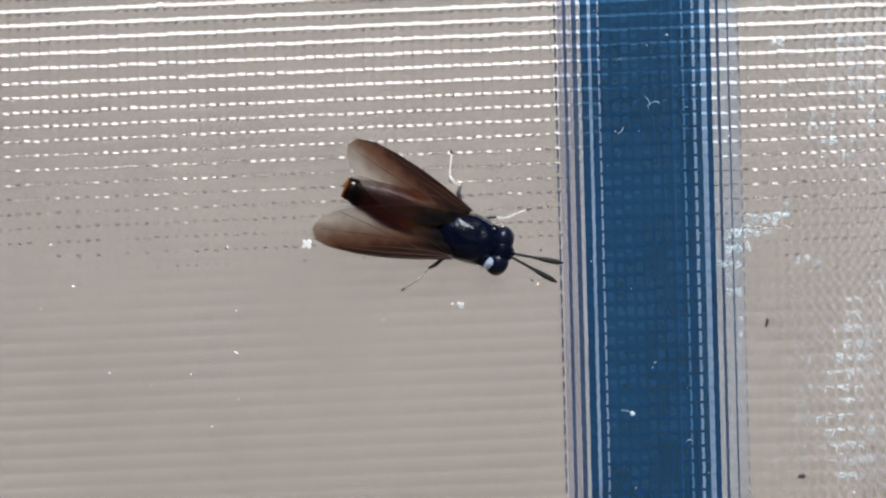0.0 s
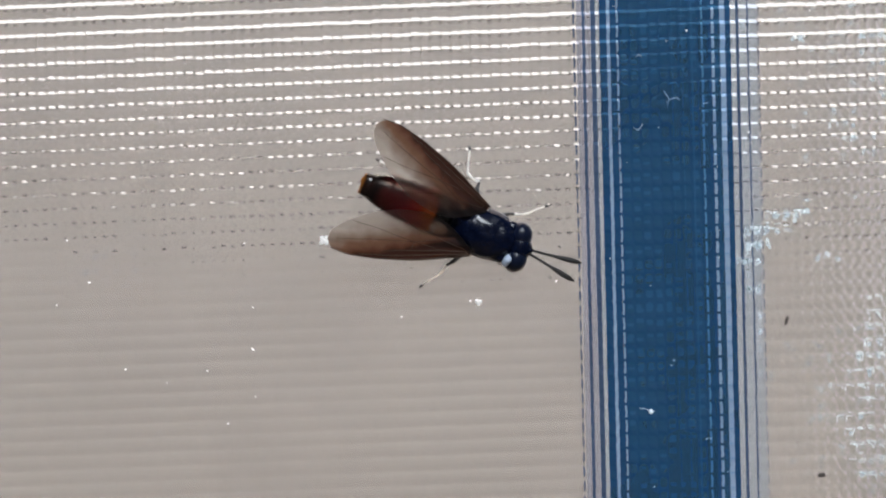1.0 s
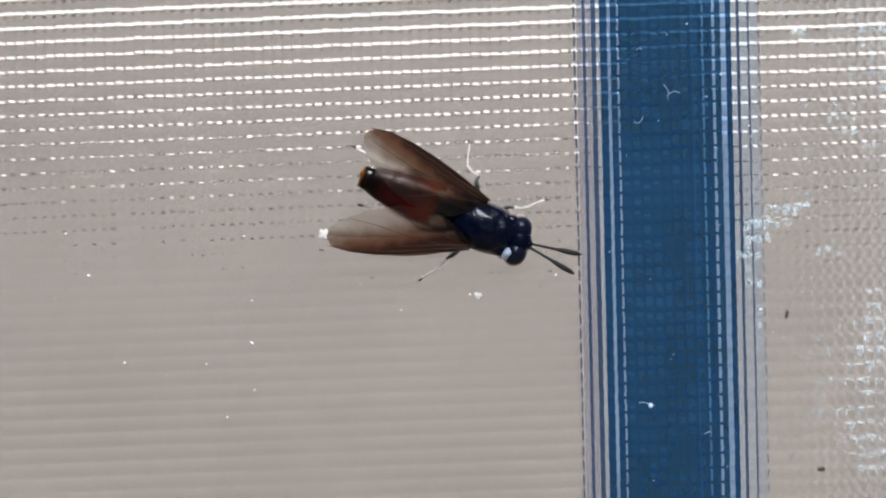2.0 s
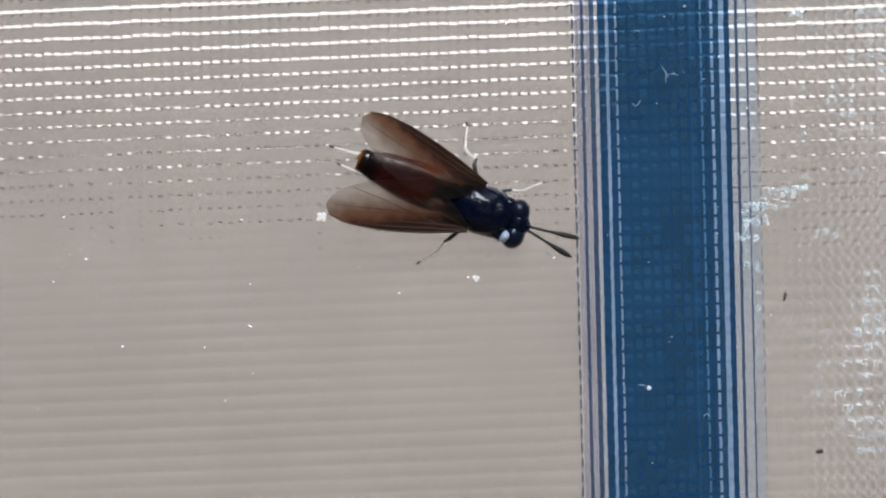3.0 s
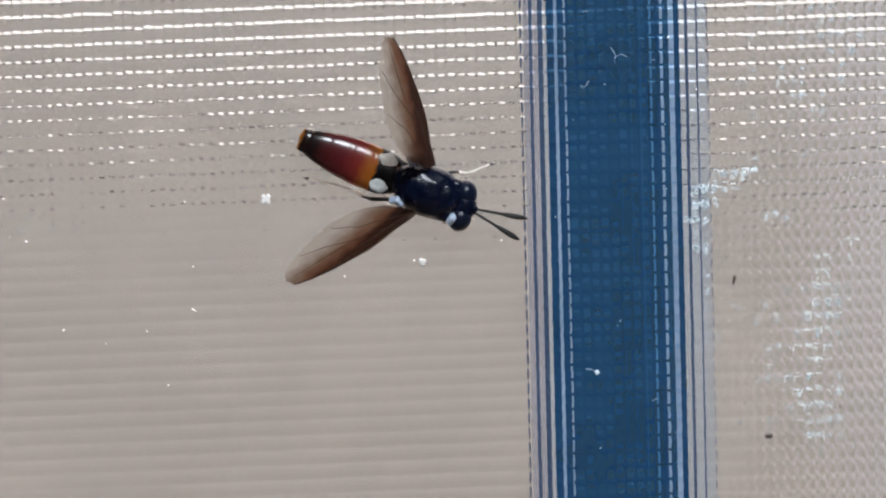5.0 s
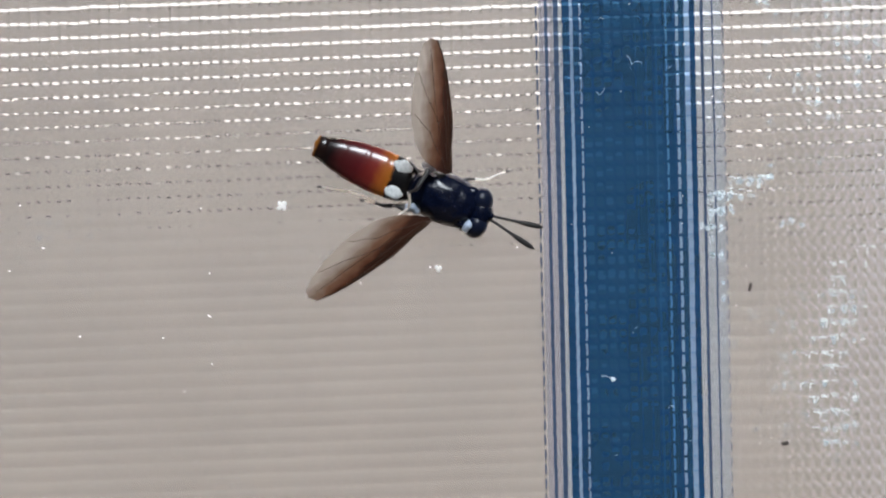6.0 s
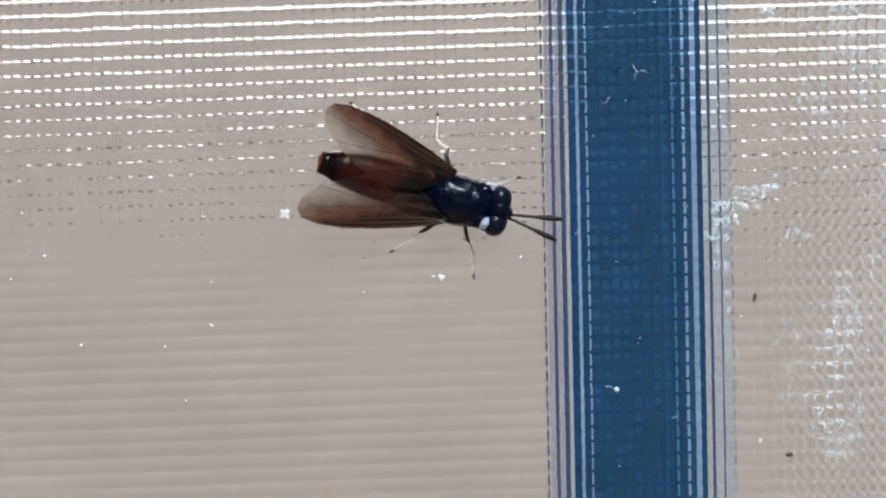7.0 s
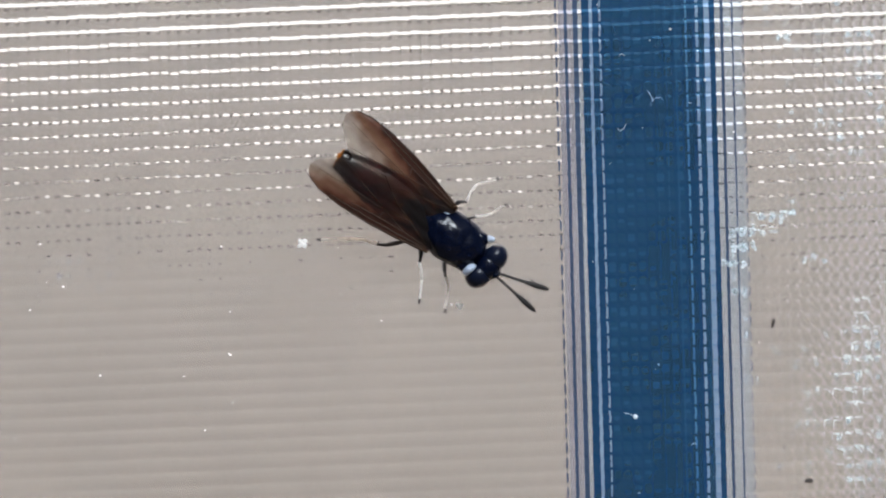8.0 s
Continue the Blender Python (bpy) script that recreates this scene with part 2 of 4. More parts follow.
def rib_mesh(name, seed, ridges=1.0, at=None, sheen_cells=0.0, swell=1.0):
    """One rib over all rows. at: its x at z = 0 in mm, if the stripe's print crosses it; the share of paler cells
    paints sheen on the blue.
    """
    nu, per = (12 if at is None else 26), 20
    nv = ROWS * per
    u = np.linspace(-0.5, 0.5, nu + 1)
    v = np.linspace(0, ROWS, nv + 1) - 0.5
    gu, gv = np.meshgrid(u, v)
    rng = np.random.default_rng(seed)
    wob = np.interp(gv, np.arange(-1, ROWS + 1), rng.normal(0, 0.025, ROWS + 2))
    amp = np.interp(np.round(gv), np.arange(-1, ROWS + 1), rng.uniform(0.84, 1.13, ROWS + 2))
    h = rib_height(gu, gv + wob, ridges * amp, swell)
    z = gv * ROW
    x = gu * PITCH + z * LEAN
    co = np.stack([x, -h, z + gu * PITCH * RISE], axis=-1).reshape(-1, 3)
    i = (np.arange(nv)[:, None] * (nu + 1) + np.arange(nu)[None, :]).reshape(-1)
    faces = np.stack([i, i + 1, i + nu + 2, i + nu + 1], axis=-1)
    me = bpy.data.meshes.new(name)
    me.vertices.add(len(co))
    me.vertices.foreach_set("co", co.ravel())
    me.loops.add(faces.size)
    me.loops.foreach_set("vertex_index", faces.ravel().astype(np.int32))
    me.polygons.add(len(faces))
    me.polygons.foreach_set("loop_start", (np.arange(len(faces)) * 4).astype(np.int32))
    me.polygons.foreach_set("use_smooth", np.ones(len(faces), bool))
    mats = [BEIGE, BLUE, NAVY, EDGE_BLUE, PALE_BLUE, EDGE, EDGE_PALE, MID_BLUE, SOFT_BLUE]
    if at is not None:
        across = np.tile((u[:-1] + u[1:]) / 2, nv)
        row = np.repeat(np.arange(nv) // per, nu)
        phase = np.repeat((v[:-1] + 0.5 / per) % 1, nu)
        place = at + across * PITCH / MM + 0.018 * np.cos(2 * np.pi * phase) + rng.normal(0, 0.008, ROWS)[row]
        between = (phase > 0.17) & (phase < 0.83)          # away from the rows
        index = np.zeros(len(faces), np.int32)
        for lo, hi, kind in SHEER:
            index[(place > lo) & (place < hi)] = 5 if kind == "lavender" else 6
        for lo, hi, kind, broken in PRINT:
            inside = (place > lo) & (place < hi)
            if broken == "dashes":
                inside &= between
            index[inside] = {"ink": 2 if lo < 12 or lo > 24.5 else 7 if 21.7 < lo < 23 else 1, "pale": 3, "faint": 4, "soft": 8}[kind]
            if broken == "bead":
                index[inside & (phase < 0.06)] = 8
            if broken == "light":
                index[inside & ((phase < 0.1) | (phase > 0.9))] = 1 if lo < 20 else 7
        # gloss on the blue ribs, painted as paler cells
        if sheen_cells:
            share = sheen_cells * np.interp(np.arange(ROWS), (0, 8, 13, 15, 22, 24, ROWS), (0.3, 0.4, 0.35, 0.9, 1.0, 0.25, 0.3))
            cell = (rng.random(ROWS) < share)[row]
            sx, sy, cx, cy = (q[row] for q in (rng.uniform(0.26, 0.42, ROWS), rng.uniform(0.20, 0.36, ROWS), rng.normal(0, 0.04, ROWS), rng.normal(0.5, 0.04, ROWS)))
            index[(index == 1) & (np.abs(across / 0.40) ** 3 + np.abs((phase - cy) / 0.34) ** 3 < 1)] = 7
            index[cell & (index == 7) & (((across - cx) / sx) ** 4 + ((phase - cy) / sy) ** 4 < 1)] = 4
        me.polygons.foreach_set("material_index", index)
    else:
        mats = mats[:1]
    for m in mats:
        me.materials.append(m)
    me.update(calc_edges=True)
    return me


def woven_sheet():
    x0, z0 = FIRST, ROW_AT
    # outline of the fine part, and the plain sheet around it up to the walls
    left, right = x0 + (LEFT_RIB - 0.5) * PITCH, x0 + (LEFT_RIB + RIBS - 0.5) * PITCH
    low, high = BOTTOM_ROW - 0.5, BOTTOM_ROW + ROWS - 0.5

    def corner(x, row):
        z = z0 + row * ROW
        zz = z + RISE * x
        return (x + LEAN * (zz - 0), zz)

    inner = [corner(left, low), corner(right, low), corner(right, high), corner(left, high)]
    outer = [(-1.6, -1.2), (1.6, -1.2), (1.6, 1.3), (-1.6, 1.3)]
    bm = bmesh.new()
    vi = [bm.verts.new((x, 0, z)) for x, z in inner]
    vo = [bm.verts.new((x, 0, z)) for x, z in outer]
    for k in range(4):
        bm.faces.new((vo[k], vo[(k + 1) % 4], vi[(k + 1) % 4], vi[k]))
    sheet = part("wall_sheet", bm, BEIGE, smooth=False)
    tagged(sheet, "translucent beige coated woven plastic sheet with a blue stripe", "plastic sheet", kind="structure")
    # the stripe beyond the fine part
    bm = bmesh.new()
    for r0, z_end in ((low, -1.2), (high, 1.3)):
        a, b = corner(x0 + 2.5 * PITCH, r0), corner(x0 + (STRIPE - 1.5) * PITCH, r0)
        c, d = (b[0] + LEAN * (z_end - b[1]), z_end), (a[0] + LEAN * (z_end - a[1]), z_end)
        bm.faces.new([bm.verts.new((x, -0.00004, z)) for x, z in (a, b, c, d)])
    part("stripe", bm, BLUE, sheet, "blue stripe", smooth=False)
    bm = bmesh.new()
    bm.faces.new([bm.verts.new((x, 0.0008, z)) for x, z in outer][::-1])
    part("back_face", bm, BEIGE, sheet, smooth=False)
    # the relief is a little flatter towards the sides
    kinds = [[rib_mesh("rib", k + 10 * lv, 1.16 - 0.012 * lv) for k in range(7)] for lv in range(6)]
    flatter = [rib_mesh("rib", 90 + k, 1.13, swell=0.5) for k in range(7)]
    for k in range(LEFT_RIB, LEFT_RIB + RIBS):
        if -1 <= k <= STRIPE + 2:
            me = rib_mesh("rib_printed", 40 + k, 1.05 if k < 5 or k > 12 else 0.75, (x0 + k * PITCH) / MM, 0.8 if 4 < k < 13 else 0.0)
        else:
            me = flatter[(k * 3 + k // 7) % 7] if k > 0 else kinds[min(5, 1 + (-23 - k) // 10) if k < -23 else int(k < 19)][(k * 3 + k // 7) % 7]
        rib = new("rib", me)
        rib.parent = sheet
        x = x0 + k * PITCH
        z = z0 + BOTTOM_ROW * ROW + RISE * x
        rib.location = (x + LEAN * z, 0, z)
    return sheet


woven_sheet()


# ---- the fly ----
def cuticle(name, colour, rough=0.3, spec=0.5, coat=0.0, relief=0.3, scale=9000.0):
    m, nt, p = material(name)
    n = node(nt, "ShaderNodeTexNoise", Scale=scale, Detail=4.0)
    c = coords(nt)
    nt.links.new(c, n.inputs["Vector"])
    lo = tuple(x * 0.7 for x in colour)
    hi = tuple(min(1, x * 1.3) for x in colour)
    nt.links.new(ramp(nt, n.outputs[0], ((0.3, lo), (0.7, hi))), p.inputs["Base Color"])
    p.inputs["Roughness"].default_value = rough
    p.inputs["Specular IOR Level"].default_value = spec
    p.inputs["Coat Weight"].default_value = coat
    bump(nt, p, n.outputs[0], relief, 0.00003)
    return m


def let_through(m, colour, share):
    """Adds light that comes through the thing from behind."""
    nt = m.node_tree
    p = nt.nodes["Principled BSDF"]
    tr = nt.nodes.new("ShaderNodeBsdfTranslucent")
    if isinstance(colour, tuple):
        tr.inputs[0].default_value = (*colour, 1)
    else:
        nt.links.new(colour, tr.inputs[0])
    mx = node(nt, "ShaderNodeMixShader", Fac=share)
    nt.links.new(p.outputs[0], mx.inputs[1])
    nt.links.new(tr.outputs[0], mx.inputs[2])
    nt.links.new(mx.outputs[0], nt.nodes["Material Output"].inputs[0])
    return m


def abdomen_material():
    m, nt, p = material("abdomen_cuticle")
    tc = nt.nodes.new("ShaderNodeTexCoord")
    sep = nt.nodes.new("ShaderNodeSeparateXYZ")
    nt.links.new(tc.outputs["Object"], sep.inputs[0])
    n = node(nt, "ShaderNodeTexNoise", Scale=1500.0, Detail=4.0)
    nt.links.new(tc.outputs["Object"], n.inputs["Vector"])
    back = nt.nodes.new("ShaderNodeMath")
    back.operation = "MULTIPLY_ADD"          # 0 at the waist, 1 at the tip
    nt.links.new(sep.outputs["X"], back.inputs[0])
    back.inputs[1].default_value = -1 / (194 * U)
    back.inputs[2].default_value = -55 / 194 - 0.02
    jit = nt.nodes.new("ShaderNodeMath")
    jit.operation = "MULTIPLY_ADD"
    nt.links.new(n.outputs[0], jit.inputs[0])
    jit.inputs[1].default_value = 0.05
    nt.links.new(back.outputs[0], jit.inputs[2])
    black, orange, red = (0.006, 0.006, 0.007), (0.42, 0.14, 0.018), (0.105, 0.011, 0.014)
    colour = ramp(nt, jit.outputs[0], ((0.0, black), (0.250, black), (0.270, orange), (0.33, (0.36, 0.10, 0.018)), (0.41, (0.20, 0.024, 0.018)), (0.55, red),
                                       (0.72, (0.065, 0.010, 0.011)), (0.82, (0.012, 0.006, 0.006)), (0.935, (0.016, 0.007, 0.005)),
                                       (0.955, (0.28, 0.10, 0.015)), (1.0, (0.34, 0.14, 0.025))))
    nt.links.new(colour, p.inputs["Base Color"])
    p.inputs["Roughness"].default_value = 0.22
    bump(nt, p, n.outputs[0], 0.15, 0.00005)
    return let_through(m, colour, 0.50)


BLACK = cuticle("black_cuticle", (0.0011, 0.0024, 0.0090), 0.22, 0.18, relief=1.0, scale=3600.0)
EYE = cuticle("eye_surface", (0.003, 0.005, 0.014), 0.28, 0.17, 0.0, 0.35, 22000.0)
ANTENNA = cuticle("antenna_cuticle", (0.008, 0.007, 0.007), 0.6, 0.3)
DARK_LEG = cuticle("dark_leg", (0.012, 0.011, 0.012), 0.4, 0.5)
PALE_LEG = let_through(cuticle("pale_leg", (0.90, 0.88, 0.84), 0.45, 0.4, relief=0.15), (0.9, 0.88, 0.84), 0.68)
PATCH = let_through(cuticle("clear_patch", (0.74, 0.80, 0.82), 0.3, 0.5, relief=0.1, scale=4000.0), (0.75, 0.82, 0.85), 0.35)
PALE = let_through(cuticle("pale_membrane_and_glint", (0.38, 0.45, 0.56), 0.3, 0.5, relief=0.4, scale=4000.0), (0.6, 0.6, 0.6), 0.3)
ABDOMEN = abdomen_material()
VEIN = cuticle("wing_vein", (0.035, 0.018, 0.010), 0.5, 0.15)


def wing_material(side):
    """Smoky membrane, browner towards the fore edge."""
    m, nt, p = material("wing_membrane")
    tc = nt.nodes.new("ShaderNodeTexCoord")
    sep = nt.nodes.new("ShaderNodeSeparateXYZ")
    nt.links.new(tc.outputs["Object"], sep.inputs[0])
    n = node(nt, "ShaderNodeTexNoise", Scale=700.0, Detail=4.0)
    nt.links.new(tc.outputs["Object"], n.inputs["Vector"])
    y = nt.nodes.new("ShaderNodeMath")
    y.operation = "MULTIPLY_ADD"
    nt.links.new(sep.outputs["Y"], y.inputs[0])
    y.inputs[1].default_value = 1.2 * side / (80 * U)
    y.inputs[2].default_value = 1.16
    x = nt.nodes.new("ShaderNodeMath")
    x.operation = "MULTIPLY_ADD"
    nt.links.new(sep.outputs["X"], x.inputs[0])
    x.inputs[1].default_value = 0.92 / (250 * U)
    nt.links.new(y.outputs[0], x.inputs[2])
    j = nt.nodes.new("ShaderNodeMath")
    j.operation = "MULTIPLY_ADD"
    nt.links.new(n.outputs[0], j.inputs[0])
    j.inputs[1].default_value = 0.42
    nt.links.new(x.outputs[0], j.inputs[2])
    tint = ramp(nt, j.outputs[0], ((0.14, (0.74, 0.70, 0.66)), (0.42, (0.45, 0.38, 0.33)), (0.66, (0.29, 0.165, 0.108)), (0.90, (0.16, 0.064, 0.038)), (1.15, (0.065, 0.028, 0.020))))
    film = node(nt, "ShaderNodeBsdfRefraction", Roughness=0.85, IOR=1.13)
    nt.links.new(tint, film.inputs[0])
    clear = nt.nodes.new("ShaderNodeBsdfTransparent")
    nt.links.new(tint, clear.inputs[0])
    through_it = node(nt, "ShaderNodeMixShader", Fac=0.42)
    nt.links.new(film.outputs[0], through_it.inputs[1])
    nt.links.new(clear.outputs[0], through_it.inputs[2])
    p.inputs["Base Color"].default_value = (0.085, 0.07, 0.07, 1)
    p.inputs["Roughness"].default_value = 0.24
    mx = node(nt, "ShaderNodeMixShader", Fac=0.07)
    nt.links.new(through_it.outputs[0], mx.inputs[1])
    nt.links.new(p.outputs[0], mx.inputs[2])
    nt.links.new(mx.outputs[0], nt.nodes["Material Output"].inputs[0])
    return m


WING = {1: wing_material(1), -1: wing_material(-1)}


def loft(rings, n=24, uneven=0.0):
    """A closed body along x: rings of (x, y centre, z centre, half width, half height), in the fly's units."""
    bm = bmesh.new()
    loops = []
    for x, yc, zc, w, h in rings:
        loops.append([bm.verts.new((x * U, (yc + w * math.cos(2 * math.pi * k / n)) * U, (zc + h * math.sin(2 * math.pi * k / n)) * U)) for k in range(n)])
    for a, b in zip(loops, loops[1:]):
        for k in range(n):
            bm.faces.new((a[k], a[(k + 1) % n], b[(k + 1) % n], b[k]))
    bm.faces.new(loops[0][::-1])
    bm.faces.new(loops[-1])
    for v in bm.verts:
        if uneven:
            v.co *= 1 + uneven * (noise.noise(v.co / (14 * U)) + 0.5 * noise.noise(v.co / (6 * U)))
    bmesh.ops.recalc_face_normals(bm, faces=bm.faces)
    return bm


def smooth_rings(keys, steps=5):
    """Rings between the given ones, along smooth curves."""
    out = []
    for i in range(len(keys) - 1):
        p0, p1, p2, p3 = (keys[max(0, min(len(keys) - 1, i + d))] for d in (-1, 0, 1, 2))
        for s in range(steps):
            t = s / steps
            out.append(tuple(0.5 * (2 * b + (c - a) * t + (2 * a - 5 * b + 4 * c - d) * t * t + (3 * b - a - 3 * c + d) * t ** 3)
                             for a, b, c, d in zip(p0, p1, p2, p3)))
    return out + [keys[-1]]


def tube(points, n=8, bm=None):
    """A tapered limb through points (x, y, z, radius), in the fly's units."""
    bm = bm or bmesh.new()
    pts = [Vector(p[:3]) for p in points]
    loops = []
    for i, p in enumerate(pts):
        way = (pts[min(i + 1, len(pts) - 1)] - pts[max(i - 1, 0)]).normalized()
        side = way.cross(Vector((0, 0, 1)))
        side = (side if side.length > 0.05 else way.cross(Vector((0, 1, 0)))).normalized()
        up = side.cross(way)
        r = points[i][3]
        loops.append([bm.verts.new((p + r * (side * math.cos(2 * math.pi * k / n) + up * math.sin(2 * math.pi * k / n))) * U) for k in range(n)])
    for a, b in zip(loops, loops[1:]):
        for k in range(n):
            bm.faces.new((a[k], a[(k + 1) % n], b[(k + 1) % n], b[k]))
    bm.faces.new(loops[0][::-1])
    bm.faces.new(loops[-1])
    bmesh.ops.recalc_face_normals(bm, faces=bm.faces)
    return bm


def ball(centre, radii, bm=None, turn=0.0, seg=24, rough=0.0):
    bm = bm or bmesh.new()
    m = Matrix.Translation(Vector(centre) * U) @ Matrix.Rotation(radians(turn), 4, "Z") @ Matrix.Diagonal((*[r * U for r in radii], 1))
    made = bmesh.ops.create_uvsphere(bm, u_segments=seg, v_segments=seg * 2 // 3, radius=1, matrix=m)["verts"]
    mid = Vector(centre) * U
    for v in made:
        v.co = mid + (v.co - mid) * (1 + rough * 2 * noise.noise(v.co * 2200))
    return bm


WING_LENGTH = 241


def wing_bm(side):
    """Outline along -x from the root; fore edge at +y for side 1, at -y for side -1."""
    fore = ((0, 5), (20, 9), (60, 15), (110, 21), (160, 24), (205, 21), (228, 13), (237, 5), (241, -5))
    aft = ((0, -7), (18, -29), (45, -54), (80, -66), (120, -68), (165, -60), (205, -43), (228, -28), (237, -17), (241, -5))
    bm = bmesh.new()
    rows = []
    for i in range(41):
        d = WING_LENGTH * (1 - math.cos(math.pi * i / 40)) / 2
        a = float(np.interp(d, [p[0] for p in fore], [p[1] for p in fore]))
        b = float(np.interp(d, [p[0] for p in aft], [p[1] for p in aft]))
        row = []
        for k in range(13):
            y = b + (a - b) * k / 12
            z = 1.5 * math.sin(y * 0.35 + d * 0.02) + 5 * math.sin(math.pi * d / 260) - 0.0012 * (y + 10) ** 2
            row.append(bm.verts.new((-d * U * 1.008, side * y * U, z * U)))
        rows.append(row)
    for r, s in zip(rows, rows[1:]):
        for k in range(12):
            f = (r[k], r[k + 1], s[k + 1], s[k])
            bm.faces.new(f if side > 0 else f[::-1])
    bmesh.ops.remove_doubles(bm, verts=bm.verts, dist=0.2 * U)
    return bm


def add_wing(fly, side):
    wing = part("wing", wing_bm(side), WING[side], fly, "smoky brown translucent membrane wing")

    def z_at(d, y):
        return 1.5 * math.sin(y * 0.35 + d * 0.02) + 5 * math.sin(math.pi * d / 260) - 0.0012 * (y + 10) ** 2 + 0.8

    for radius, path in ((2.2, ((0, 3), (60, 14), (110, 20), (160, 22.5), (205, 20), (235, 10))), (1.6, ((4, 1), (60, 7), (120, 13), (185, 17))),
                         (1.3, ((6, -2), (50, -2), (100, 2), (150, 8))), (0.9, ((50, -2), (95, -14), (100, 2))), (0.8, ((95, -14), (160, -12), (225, -8))),
                         (0.8, ((95, -14), (150, -30), (200, -42))), (0.8, ((10, -6), (50, -22), (90, -36), (130, -62))), (0.7, ((50, -22), (95, -14)))):
        pts = []
        for (d0, y0), (d1, y1) in zip(path, path[1:]):
            for s in range(6):
                d, y = d0 + (d1 - d0) * s / 6, y0 + (y1 - y0) * s / 6
                pts.append((-d * 1.008, side * y, z_at(d, y), 0.8 * radius * (1 - 0.5 * d / 250)))
        d, y = path[-1]
        pts.append((-d * 1.008, side * y, z_at(d, y), radius * 0.4))
        part("vein", tube(pts, 6), VEIN, wing)
    return wing


def fine(path, steps=3):
    """The path with points between, for joints and swellings."""
    out = []
    for a, b in zip(path, path[1:]):
        out += [tuple(p + (q - p) * k / steps for p, q in zip(a, b)) for k in range(steps)]
    return out + [path[-1]]


def add_leg(fly, name, dark, pale, label):
    """A leg along +x from its hip: the dark segments, then the pale ones, each a path of (x, y, z, radius)."""
    dark, *pale = [[(x, y, z, 0.78 * r * (1 + 0.18 * math.sin(5 * k + 2))) for k, (x, y, z, r) in enumerate(fine(path))] for path in (dark, *pale)]
    leg = part(name, tube(dark), DARK_LEG, fly, label)
    part("tibia", tube(pale[0]), PALE_LEG, leg, "whitish lower segment")
    foot = tube(pale[1])
    part("foot", foot, PALE_LEG, leg, "whitish jointed foot")
    tip = pale[1][-1]
    bm = tube([(tip[0], tip[1], tip[2] + 0.5, 1.8), (tip[0] + 4, tip[1], tip[2] + 0.2, 2.4), (tip[0] + 8, tip[1], tip[2] - 0.2, 1.2)])
    part("claw", bm, DARK_LEG, leg, "tiny black claw")
    return leg


